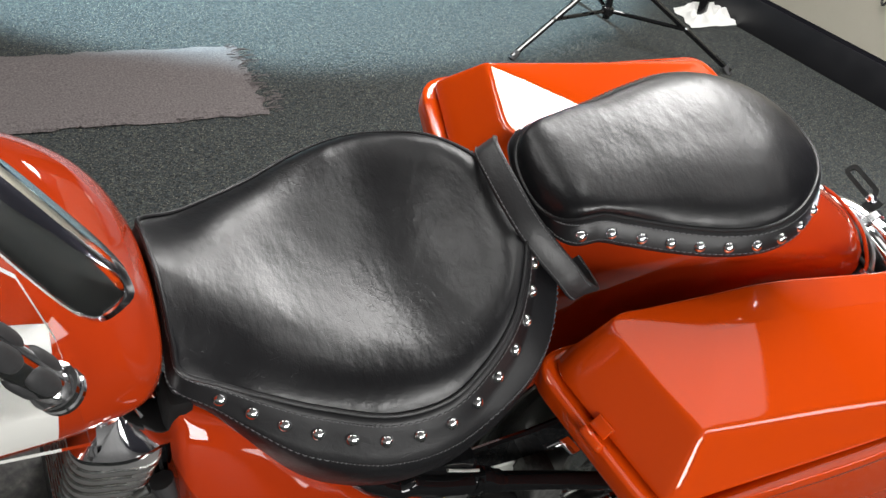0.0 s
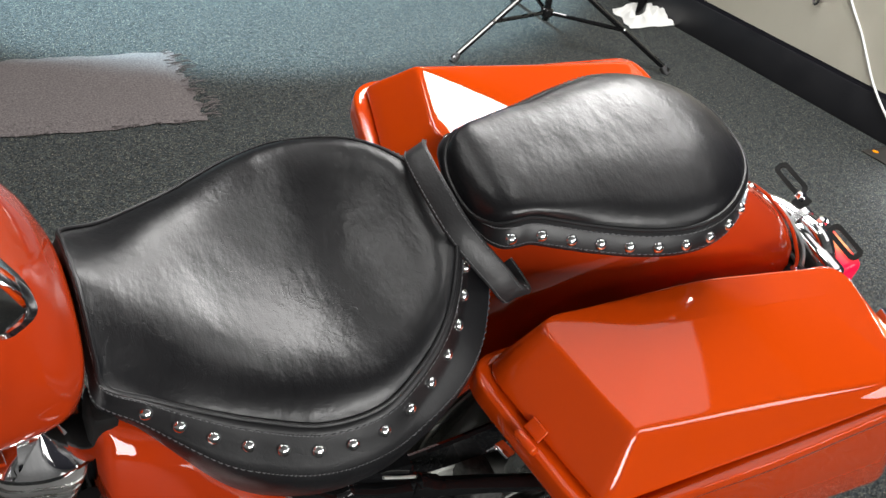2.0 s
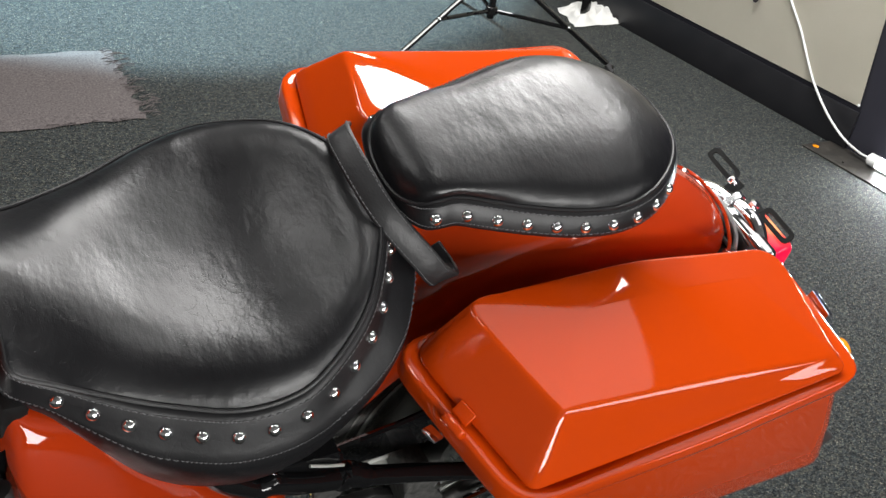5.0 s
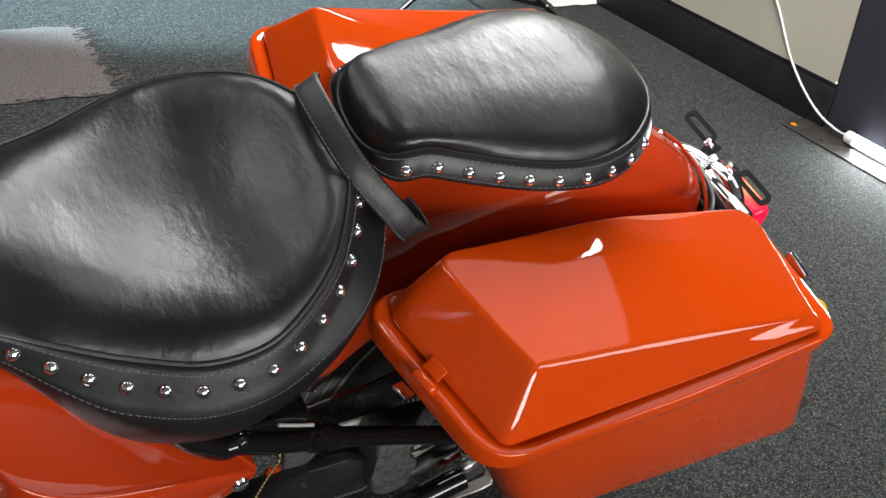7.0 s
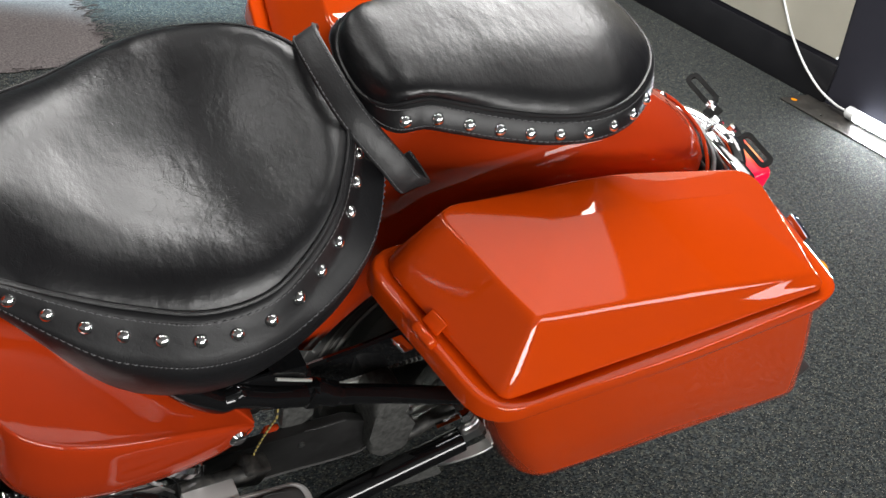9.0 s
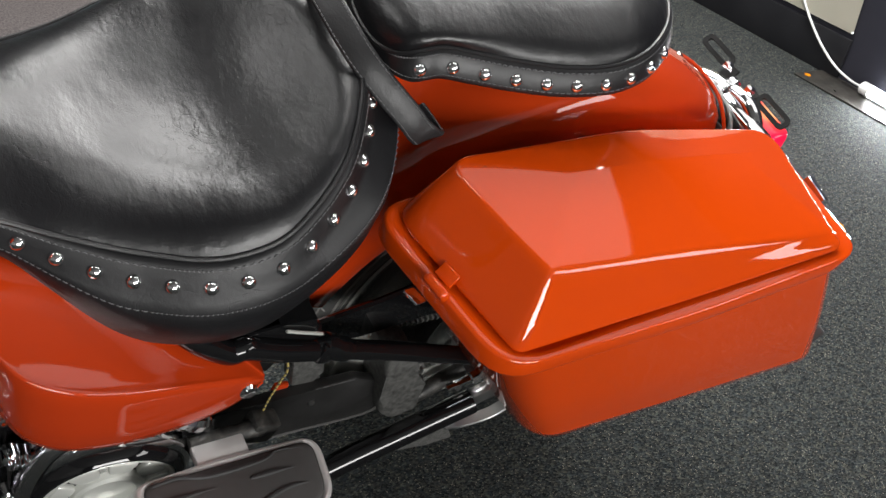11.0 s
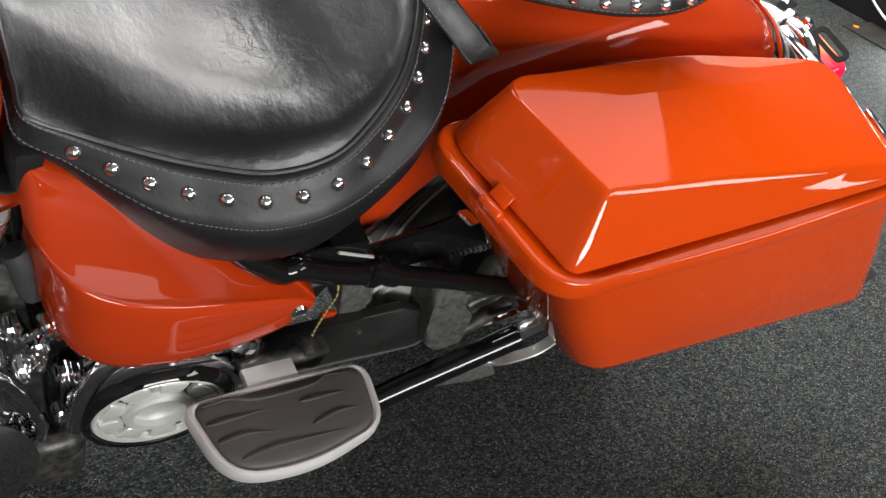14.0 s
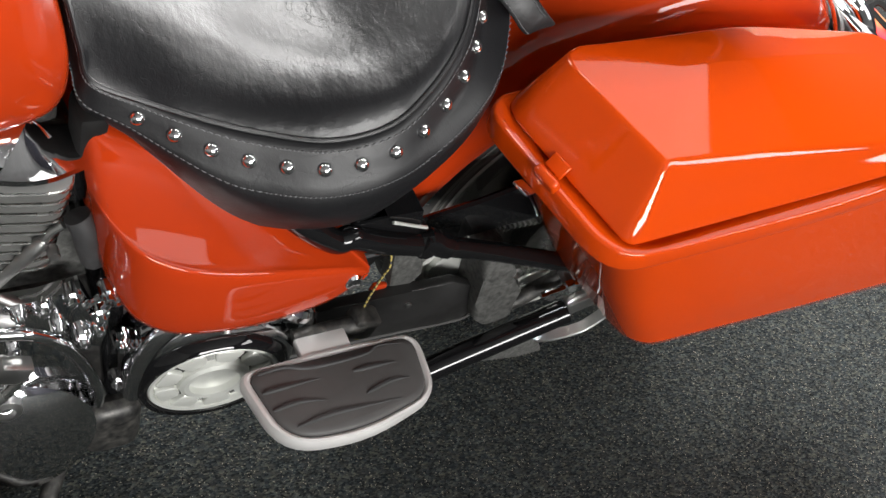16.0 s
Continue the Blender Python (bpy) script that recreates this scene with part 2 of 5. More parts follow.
def loft(rings, caps=True, closed=True, bm=None):
    bm = bm or bmesh.new()
    vs = [[bm.verts.new(p) for p in r] for r in rings]
    n = len(vs[0])
    for a, b in zip(vs, vs[1:]):
        for i in range(n if closed else n - 1):
            j = (i + 1) % n
            bm.faces.new((a[i], a[j], b[j], b[i]))
    if caps:
        for r in (vs[0], vs[-1]):
            bm.faces.new(r)
    return bm


def spline(pts, per=8, closed=False):
    pts = [Vector(p) for p in pts]
    n, res = len(pts), []
    for i in range(n if closed else n - 1):
        if closed:
            p0, p1, p2, p3 = (pts[(i + k) % n] for k in (-1, 0, 1, 2))
        else:
            p0, p1, p2, p3 = pts[max(i - 1, 0)], pts[i], pts[i + 1], pts[min(i + 2, n - 1)]
        for k in range(per):
            t = k / per
            res.append(0.5 * (2 * p1 + (p2 - p0) * t + (2 * p0 - 5 * p1 + 4 * p2 - p3) * t * t + (3 * p1 - p0 - 3 * p2 + p3) * t ** 3))
    if not closed:
        res.append(pts[-1])
    return res


def tube(pts, r, n=12, bm=None, caps=True):
    pts = [Vector(p) for p in pts]
    radii = r if isinstance(r, (list, tuple)) else [r] * len(pts)
    rings, side = [], None
    for i, p in enumerate(pts):
        d = (pts[min(i + 1, len(pts) - 1)] - pts[max(i - 1, 0)]).normalized()
        if side is None:
            side = d.cross(Vector((0, 0, 1)) if abs(d.z) < 0.9 else Vector((1, 0, 0))).normalized()
        side = (side - d * side.dot(d)).normalized()
        up = d.cross(side)
        rings.append([p + radii[i] * (math.cos(a) * side + math.sin(a) * up) for a in (2 * math.pi * k / n for k in range(n))])
    return loft(rings, caps, True, bm)


def lathe(profile, origin, axis, n=32, bm=None):
    """profile: (radius, distance along the axis) pairs."""
    origin, axis = Vector(origin), Vector(axis).normalized()
    u = axis.cross(Vector((0, 0, 1)) if abs(axis.z) < 0.9 else Vector((1, 0, 0))).normalized()
    v = axis.cross(u)
    rings = [[origin + axis * h + max(r, 1e-4) * (math.cos(a) * u + math.sin(a) * v) for a in (2 * math.pi * k / n for k in range(n))] for r, h in profile]
    return loft(rings, True, True, bm)


def block(size, at=(0, 0, 0), rot=(0, 0, 0), bevel=0.003, seg=2, bm=None):
    b = bmesh.new()
    bmesh.ops.create_cube(b, size=1)
    for v in b.verts:
        v.co = Vector((v.co.x * size[0], v.co.y * size[1], v.co.z * size[2]))
    if bevel:
        bmesh.ops.bevel(b, geom=b.edges[:], offset=bevel, segments=seg, affect="EDGES", profile=0.5)
    bmesh.ops.transform(b, matrix=pose(*at, *rot), verts=b.verts)
    if bm is None:
        return b
    me = bpy.data.meshes.new("tmp")
    b.to_mesh(me)
    b.free()
    bm.from_mesh(me)
    bpy.data.meshes.remove(me)
    return bm


def round_ring(corners, radius, arc=6, straight=6):
    """A closed ring through 3D corners with rounded corners; the same number of points for the same arguments."""
    cs = [Vector(c) for c in corners]
    n, res, ends = len(cs), [], []
    radii = radius if isinstance(radius, (list, tuple)) else [radius] * n
    for i in range(n):
        p, a, b = cs[i], cs[i - 1], cs[(i + 1) % n]
        r = radii[i]
        s, e = p + (a - p).normalized() * r, p + (b - p).normalized() * r
        ends.append([((1 - t) ** 2) * s + 2 * t * (1 - t) * p + t * t * e for t in (k / arc for k in range(arc + 1))])
    for i in range(n):
        res += ends[i]
        s, e = ends[i][-1], ends[(i + 1) % n][0]
        steps = (0.03, 0.09, 0.28, 0.5, 0.72, 0.91, 0.97) if straight == 8 else [k / straight for k in range(1, straight)]
        res += [s.lerp(e, k) for k in steps]
    return res


def ribbon(path, wide, thick, width):
    """A flat band along a path; wide: the direction across it at each point."""
    pts = [Vector(p) for p in path]
    rings = []
    for i, p in enumerate(pts):
        d = (pts[min(i + 1, len(pts) - 1)] - pts[max(i - 1, 0)]).normalized()
        w = Vector(wide[i] if isinstance(wide, list) else wide)
        w = (w - d * w.dot(d)).normalized() * width / 2
        h = d.cross(w).normalized() * thick / 2
        rings.append([p - w - 0.4 * h, p - 0.85 * w - h, p + 0.85 * w - h, p + w - 0.4 * h, p + w + 0.4 * h, p + 0.85 * w + h, p - 0.85 * w + h, p - w + 0.4 * h])
    return loft(rings)


def mirrored(pts):
    return [(x, -y, z) for x, y, z in pts]

# ---- room ----


def slab(name, lo, hi, mat, label="", bevel=0.0):
    size = [b - a for a, b in zip(lo, hi)]
    mid = [(a + b) / 2 for a, b in zip(lo, hi)]
    return tagged(part(name, block(size, mid, bevel=bevel), mat, None, label, smooth=False), kind="structure")


X0, X1, Y0, Y1 = -4.0, 2.70, -6.6, 7.0
slab("floor", (X0 - 0.2, Y0 - 0.2, -0.1), (X1 + 0.2, Y1 + 0.2, 0.0), CARPET, "dark speckled blue-grey carpet floor")
slab("ceiling", (X0 - 0.2, Y0 - 0.2, CEIL), (X1 + 0.2, Y1 + 0.2, CEIL + 0.1), CEILPAINT)
slab("wall_west", (X0 - 0.12, Y0, 0), (X0, Y1, CEIL), PLASTER)


def window_wall(name, label, axis, at, lo, hi, w0, w1, z0, z1):
    """A wall along x (axis 0) or y (axis 1), its inner face at `at`, with a window's opening through it."""
    bm = bmesh.new()
    mid = at + (0.06 if at > 0 else -0.06)
    for (a, za), (b, zb) in (((lo, 0), (hi, z0)), ((lo, z1), (hi, CEIL)), ((lo, z0), (w0, z1)), ((w1, z0), (hi, z1))):
        size, c = (b - a, 0.12, zb - za), ((a + b) / 2, mid, (za + zb) / 2)
        block(size if axis == 0 else (size[1], size[0], size[2]), c if axis == 0 else (c[1], c[0], c[2]), bevel=0, bm=bm)
    tagged(part(name, bm, DARKWALL, None, label, smooth=False), kind="structure")
    return (((w0 + w1) / 2, mid, (z0 + z1) / 2) if axis == 0 else (mid, (w0 + w1) / 2, (z0 + z1) / 2)), w1 - w0, z1 - z0


def fill_window(name, label, place, w, h, turn):
    win = new(name)
    win.matrix_world = pose(*place, 0, 0, turn)
    tagged(win, label, kind="structure")
    fr = bmesh.new()
    for size, at in (((w, 0.06, 0.05), (0, 0, h / 2 - 0.025)), ((w, 0.06, 0.05), (0, 0, 0.025 - h / 2)), ((0.05, 0.06, h - 0.1), (0.025 - w / 2, 0, 0)), ((0.05, 0.06, h - 0.1), (w / 2 - 0.025, 0, 0)), ((0.05, 0.06, h - 0.1), (0, 0, 0))):
        block(size, at, bevel=0.004, bm=fr)
    part("window_frame", fr, BLACK, win)
    for cx in (-w / 4, w / 4):
        pane = part("pane", block((w / 2 - 0.075, 0.006, h - 0.1), (cx, 0, 0), bevel=0), CLEAR, win, smooth=False)
        pane.visible_shadow = False


# neither window is seen; both are added around the fill lamps
fill_window("added_window_1", "unseen wide window added for fill light from the south", *window_wall("wall_south", "dark painted wall with an added, unseen wide window", 0, Y0, X0 - 0.12, X1 + 0.12, -2.5, 1.9, 0.40, 1.95), 0)
fill_window("added_window_2", "unseen window added for the lid crest highlight", *window_wall("wall_east", "dark painted wall behind the cream panel", 1, X1, Y0, Y1, -5.05, -2.45, 1.48, 2.30), 90)
slab("wall_north", (X0 - 0.12, Y1, 0), (X1 + 0.12, Y1 + 0.12, CEIL), PLASTER)
base = tagged(part("baseboard", block((0.012, 4.6, 0.15), (X1 - 0.006, 3.16, 0.075), bevel=0.003), BASEB, None, "black vinyl baseboard along the wall"), kind="structure")


def ceiling_panel(x, y, w, l):
    body = new("ceiling_light")
    body.matrix_world = pose(x, y, CEIL)
    tagged(body, "white ceiling light with a lit diffuser", "ceiling light", "ceiling lights")
    part("housing", block((w + 0.06, l + 0.06, 0.05), (0, 0, -0.027), bevel=0.004), WHITE, body)
    part("diffuser", block((w, l, 0.004), (0, 0, -0.0545), bevel=0), PANELGLOW, body)


for lx, ly, lw, ll, watts in LAMPS:
    ceiling_panel(lx, ly, lw, ll)

# cream panel that hangs on the wall just above the baseboard
rows, cols = 14, 24
bm = bmesh.new()
grid = []
for j in range(cols + 1):
    yy = 0.865 + 3.2 * j / cols
    col = []
    for i in range(rows + 1):
        zz = 0.172 + 1.9 * i / rows
        lean_y = 0.03 * (zz - 0.17) / 0.31 if j == 0 else 0
        col.append(bm.verts.new((X1 - 0.012 - 0.004 * noise.noise((yy * 2, zz * 2, 0)), yy + min(lean_y, 0.05), zz)))
    grid.append(col)
for a, b in zip(grid, grid[1:]):
    for i in range(rows):
        bm.faces.new((a[i], b[i], b[i + 1], a[i + 1]))
res = bmesh.ops.solidify(bm, geom=bm.faces[:], thickness=0.006)
panel = thing("wall_panel", bm, CREAM, "cream wall panel with a slightly wavy lower corner", "wall panel")
part("pin", lathe([(0.004, 0), (0.006, 0.004), (0.003, 0.009)], (X1 - 0.02, 0.862, 0.18), (-1, 0, 0), 10), WHITE, panel)


def shop_rug():
    bm = bmesh.new()
    nx, ny = 60, 22
    x0, x1, y0, y1 = -1.5, 0.335, 1.645, 2.19
    top = []
    for i in range(nx + 1):
        line = []
        for j in range(ny + 1):
            u, v = i / nx, j / ny
            x, y = x0 + (x1 - x0) * u + 0.05 * v * u, y0 + (y1 - y0) * v
            edge = min(1, min(v, 1 - v) * 9, (1 - u) * 20)
            rag = 0.022 * noise.noise((x * 14, y * 14, 3)) * (1 - edge)
            y += rag - (0.012 if v == 0 else 0) * (1 if int(u * 9) % 2 else 0.2)
            x += 0.03 * noise.noise((y * 22, 5, 1)) if u > 0.99 else 0
            line.append(bm.verts.new((x, y, 0.004 + 0.010 * edge + 0.003 * noise.noise((x * 6, y * 6, 0)))))
        top.append(line)
    for a, b in zip(top, top[1:]):
        for j in range(ny):
            bm.faces.new((a[j], b[j], b[j + 1], a[j + 1]))
    ob = thing("rug", bm, RUG, "worn grey-brown rug with frayed edges on the carpet", "rug")
    fr = bmesh.new()
    for k in range(130):
        if k % 2:
            p = Vector((0.33 + 0.05 * random.random(), 1.65 + 0.54 * random.random(), 0.006))
            d = Vector((random.uniform(0.01, 0.05), random.uniform(-0.02, 0.02), 0.004))
        else:
            p = Vector((random.uniform(-1.4, 0.33), 1.645, 0.006))
            d = Vector((random.uniform(-0.012, 0.012), -random.uniform(0.005, 0.022), 0.003))
        tube([p - d * 0.3, p + d * 0.5 + Vector((0, 0, 0.004)), p + d], 0.0013, 4, fr)
    tagged(part("fringe", fr, RUG, ob), kind="stuff")


shop_rug()


def tripod():
    base = new("tripod_stand")
    base.location = (1.88, 2.075, 0)
    tagged(base, "black metal tripod stand with braced spread legs", "tripod")
    o = Vector((1.88, 2.075, 0))
    part("pole", tube([(0, 0, 0.10), (0, 0, 1.3)], 0.015), BLACK, base)
    part("collar", lathe([(0.02, 0), (0.030, 0.005), (0.030, 0.05), (0.02, 0.055)], (0, 0, 0.275), (0, 0, 1), 18), BLACK, base)
    part("brace_hub", lathe([(0.02, 0), (0.026, 0.004), (0.026, 0.03), (0.018, 0.035)], (0, 0, 0.115), (0, 0, 1), 16), BLACK, base)
    for foot in ((2.244, 1.688, 0.0), (1.387, 1.952, 0.0), (2.05, 2.56, 0.0)):
        f = Vector(foot) - o
        f.z = 0.012
        out = Vector((f.x, f.y, 0)).normalized() * 0.03
        top = Vector((0, 0, 0.30)) + out
        leg = part("leg", tube([f, f.lerp(top, 0.5), top], 0.011, 10), BLACK, base)
        part("foot", tube([f - Vector((0, 0, 0.012)), f + (top - f).normalized() * 0.03], 0.015, 10), RUBBER, leg)
        part("brace", tube([out * 0.6 + Vector((0, 0, 0.132)), f.lerp(top, 0.42)], 0.0085, 8), BLACK, base)
        part("rivet", lathe([(0.006, 0), (0.006, 0.015), (0.003, 0.017)], f.lerp(top, 0.42), (-0.45, -0.8, 0.5), 10), CHROME, leg)


tripod()


def floor_cloth():
    bm = bmesh.new()
    n = 26
    vs = []
    for i in range(n + 1):
        row = []
        for j in range(n + 1):
            u, v = i / n - 0.5, j / n - 0.5
            e = max(0.0, 1 - (2.1 * max(abs(u), abs(v))) ** 4)
            z = 0.006 + e * (0.028 + 0.05 * abs(noise.noise((u * 4.2, v * 4.2, 2.1))) + 0.018 * noise.noise((u * 9, v * 9, 4)))
            wob = 0.05 * noise.noise((u * 3 + 9, v * 3, 1))
            row.append(bm.verts.new((2.60 + 0.28 * u + wob + 0.08 * v, 2.28 + 0.24 * v + 0.5 * wob, z)))
        vs.append(row)
    for a, b in zip(vs, vs[1:]):
        for j in range(n):
            bm.faces.new((a[j], b[j], b[j + 1], a[j + 1]))
    thing("cleaning_cloth", bm, CLOTH, "crumpled white cloth on the carpet by the wall", "cloth")


floor_cloth()
leg = thing("stand_leg", block((0.035, 0.035, 0.55), (2.53, 2.24, 0.275), (0, 0, 20), 0.006), BLACK, "black square furniture leg on the carpet", "furniture leg")
part("foot_pad", block((0.05, 0.05, 0.02), (2.53, 2.24, 0.01), (0, 0, 20), 0.004), RUBBER, leg)
leg2 = thing("stand_leg", block((0.035, 0.035, 0.55), (2.2, 3.0, 0.275), (0, 0, 20), 0.006), BLACK, "black square furniture leg on the carpet", "furniture leg")

mat_ob = thing("floor_mat", block((0.30, 1.5, 0.006), (2.55 + 0.14, 0.18, 0.0035), (0, 0, 0), 0.002), MATM, "worn dark rubber mat on the carpet", "floor mat")
mat_ob.location.x = -0.005
part("sticker", lathe([(0.012, 0), (0.012, 0.001)], (2.585, 0.905, 0.0068), (0, 0, 1), 16), AMBER, mat_ob)


def tube_lamp():
    e = new("tube_lamp")
    e.location = (2.655, 0.42, 0.0065)
    tagged(e, "lit white LED tube lamp lying on the mat", "lamp")
    part("tube", tube([(0.0, 0.27, 0.028), (0.0, -0.6, 0.028)], 0.020, 20), LED, e)
    part("end_cap", tube([(0.0, 0.315, 0.028), (0, 0.308, 0.028), (0.0, 0.272, 0.028)], [0.014, 0.0225, 0.0225], 20), WHITE, e)
    part("housing", block((0.03, 0.9, 0.012), (0.012, -0.16, 0.007), bevel=0.003), WHITE, e)
    cable = spline([(0.0, 0.31, 0.028), (0.012, 0.37, 0.024), (0.016, 0.46, 0.045), (0.018, 0.56, 0.10), (0.024, 0.66, 0.178), (0.026, 0.72, 0.245), (0.026, 0.79, 0.33), (0.026, 0.875, 0.415), (0.026, 0.95, 0.51), (0.026, 1.02, 0.63), (0.026, 1.08, 0.8)], 8)
    part("cable", tube(cable, 0.0045, 8), WHITE, e, "white plastic power cable")


tube_lamp()
hook = spline([(X1 - 0.02, 1.47, 0.40), (X1 - 0.03, 1.452, 0.365), (X1 - 0.03, 1.437, 0.375), (X1 - 0.02, 1.43, 0.42)], 6)
thing("wall_hook", tube(hook, 0.005, 8), GRIME, "small dark wire hook on the cream panel", "hook")

# ---- motorcycle ----
LEAN = 16.87
bike = new("motorcycle")
bike.matrix_world = pose(0, 0, 0, LEAN, 0, 0)
tagged(bike, "orange cruiser motorcycle with black studded seats, leaning on its stand", "motorcycle")


def stud(parent, at, normal, shared={}):
    if "mesh" not in shared:
        bm = lathe([(0.0076, -0.002), (0.0076, 0.0005), (0.0070, 0.0020), (0.0055, 0.0038), (0.0032, 0.0050), (0.0010, 0.0054)], (0, 0, 0), (0, 0, 1), 20)
        shared["mesh"] = finish(bm, CHROME, "stud", True, 60)
    ob = new("stud", shared["mesh"])
    ob.parent = parent
    ob.matrix_local = Matrix.Translation(at) @ Vector(normal).to_track_quat("Z", "Y").to_matrix().to_4x4()
    return ob


def stitches(parent, pts, ups, r=0.00065, dash=0.0058):
    """A row of thread stitches along a line, as one mesh."""
    bm = bmesh.new()
    pts = [Vector(p) for p in pts]
    for i in range(len(pts) - 1):
        a, b = pts[i], pts[i + 1]
        seg = (b - a).length
        k = max(1, round(seg / dash))
        for q in range(k):
            s, e = a.lerp(b, (q + 0.12) / k), a.lerp(b, (q + 0.78) / k)
            u = Vector(ups[i]) * 0.0012
            tube([s - u * 0.3, s.lerp(e, 0.5) + u, e - u * 0.3], r, 4, bm, caps=False)
    tagged(part("stitching", bm, THREAD, parent, "pale grey thread stitching"), kind="stuff")


def symmetric(left):
    """Left half of a closed outline, from the front centre to the rear centre, made whole."""
    return left + [(x, -y, z - 0.10 * y) for x, y, z in reversed(left[1:-1])]


def cushion(ring, spine, height, edge_r, name, parent, label, power=0.8, radial=30, bend=2.3, bulge=0.0):
    """A padded seat top inside a ring, built out from a spine (x from, x to); height(x, y): its padding, which rolls down to the ring past edge_r."""
    rings = []
    for k in range(radial + 1):
        r = (k / radial) ** 0.75
        row = []
        for p in ring:
            cx = min(max(p.x, spine[0]), spine[1])
            x, y = cx + (p.x - cx) * r, p.y * r
            er = edge_r(x) if callable(edge_r) else edge_r
            q = max(0.0, r - er) / (1 - er)
            z = p.z + (height(x, y) - p.z) * max(0.0, 1 - q ** (bend(x) if callable(bend) else bend)) ** (power(x) if callable(power) else power)
            z += 0.0012 * noise.noise((x * 15, y * 15, 7)) * min(1, (1 - r) * 8)
            out = Vector((p.x - cx, p.y, 0)).normalized() * (bulge(p.x) if callable(bulge) else bulge) * 4 * q * q * (1 - q * q)
            row.append(Vector((x, y, z)) + out)
        rings.append(row)
    bm = loft(rings, caps=False)
    bmesh.ops.remove_doubles(bm, verts=bm.verts, dist=0.00005)
    bmesh.ops.dissolve_degenerate(bm, edges=bm.edges, dist=0.00005)
    return part(name, bm, LEATHER, parent, label, angle=None)


def curve(stops, x):
    """A smooth curve through (x, value) stops."""
    xs, vs = [a for a, _ in stops], [b for _, b in stops]
    i = max(0, min(len(xs) - 2, sum(a <= x for a in xs) - 1))
    t = min(1.0, max(0.0, (x - xs[i]) / (xs[i + 1] - xs[i])))
    h = xs[i + 1] - xs[i]
    m0 = (vs[i + 1] - vs[max(i - 1, 0)]) / (xs[i + 1] - xs[max(i - 1, 0)]) * h
    m1 = (vs[min(i + 2, len(vs) - 1)] - vs[i]) / (xs[min(i + 2, len(xs) - 1)] - xs[i]) * h
    return (2 * t ** 3 - 3 * t * t + 1) * vs[i] + (t ** 3 - 2 * t * t + t) * m0 + (3 * t * t - 2 * t ** 3) * vs[i + 1] + (t ** 3 - t * t) * m1


def outward(ring):
    n, res = len(ring), []
    for i, p in enumerate(ring):
        t = ring[(i + 1) % n] - ring[i - 1]
        v = Vector((t.y, -t.x, 0)).normalized()
        res.append(v)
    c = sum(ring, Vector()) / n
    if sum(v.dot(p - c) for v, p in zip(res, ring)) < 0:
        res = [-v for v in res]
    return res


def skirt_rings(ring, profile, scale):
    outs = outward(ring)
    return [[p + v * o * scale(p) + Vector((0, 0, z * (0.45 + 0.55 * scale(p)))) for p, v in zip(ring, outs)] for o, z in profile], outs


# rider's seat
WELT = [(-0.420, 0.0, 0.809), (-0.420, -0.040, 0.800), (-0.419, -0.075, 0.784), (-0.415, -0.101, 0.768), (-0.375, -0.116, 0.753), (-0.330, -0.136, 0.744), (-0.274, -0.161, 0.739), (-0.210, -0.188, 0.744),
        (-0.150, -0.194, 0.762), (-0.105, -0.176, 0.786), (-0.065, -0.145, 0.812), (-0.037, -0.105, 0.832), (-0.014, -0.055, 0.845), (-0.006, 0.0, 0.848)]
ring = spline(symmetric(WELT), 8, True)
RIDER_SPINE = [(-0.44, 0.812), (-0.40, 0.807), (-0.34, 0.790), (-0.28, 0.773), (-0.22, 0.764), (-0.16, 0.770), (-0.11, 0.790), (-0.07, 0.816), (-0.035, 0.842), (0.0, 0.852)]
ease = lambda t: t * t * (3 - 2 * t)
tilt = lambda y: 0.05 * (y + math.sqrt(y * y + 0.0036)) - 0.003
dish = lambda x, y: curve(RIDER_SPINE, x) + tilt(y) + 1.1 * y * y * ease(min(1.0, max(0.0, (x + 0.40) / 0.22))) - 4.0 * y * y * (1 - ease(min(1.0, max(0.0, (x + 0.42) / 0.11))))
seat = cushion(ring, (-0.37, -0.12), dish, lambda x: 0.54 - 0.44 * min(1.0, max(0.0, (-0.18 - x) / 0.14)), "front_seat", bike, "wide black leather rider's seat with a studded skirt", 0.86, bend=lambda x: 2.2 - 0.0 * min(1.0, max(0.0, (-0.17 - x) / 0.14)))
front = lambda p: 0.30 + 0.70 * ease(min(1.0, max(0.0, (p.x + 0.420) / 0.15)))
PROFILE = [(-0.002, -0.001), (0.004, 0.000), (0.010, -0.008), (0.0175, -0.023), (0.027, -0.038), (0.033, -0.048), (0.036, -0.062), (0.034, -0.085), (0.022, -0.115)]
rings, outs = skirt_rings(ring, PROFILE, front)
for row in rings[5:]:
    for i, p in enumerate(row):
        flare = 0.019 * ease(min(1.0, max(0.0, (ring[i].x + 0.15) / 0.11)))
        row[i] = rings[4][i].lerp(p, 0.22 + 0.78 * ease(min(1.0, max(0.0, (ring[i].x + 0.42) / 0.17)))) + outs[i] * flare + Vector((0, 0, 0.5 * flare))
skirt = part("skirt", loft(rings, caps=False), SKIRT, seat, "black leather skirt", angle=None)
part("piping", tube([p + v * 0.001 + Vector((0, 0, 0.001)) for p, v in zip(ring + ring[:1], outs + outs[:1])], 0.0028, 8), SKIRT, seat)
stitches(seat, [p + Vector((0, 0, 0.0012)) for p in rings[2] + rings[2][:1]], [(0, 0, 1)] * (len(ring) + 1))
stitches(seat, rings[5] + rings[5][:1], [v + Vector((0, 0, 0.6)) for v in outs + outs[:1]])
RIDER_STUDS = 14
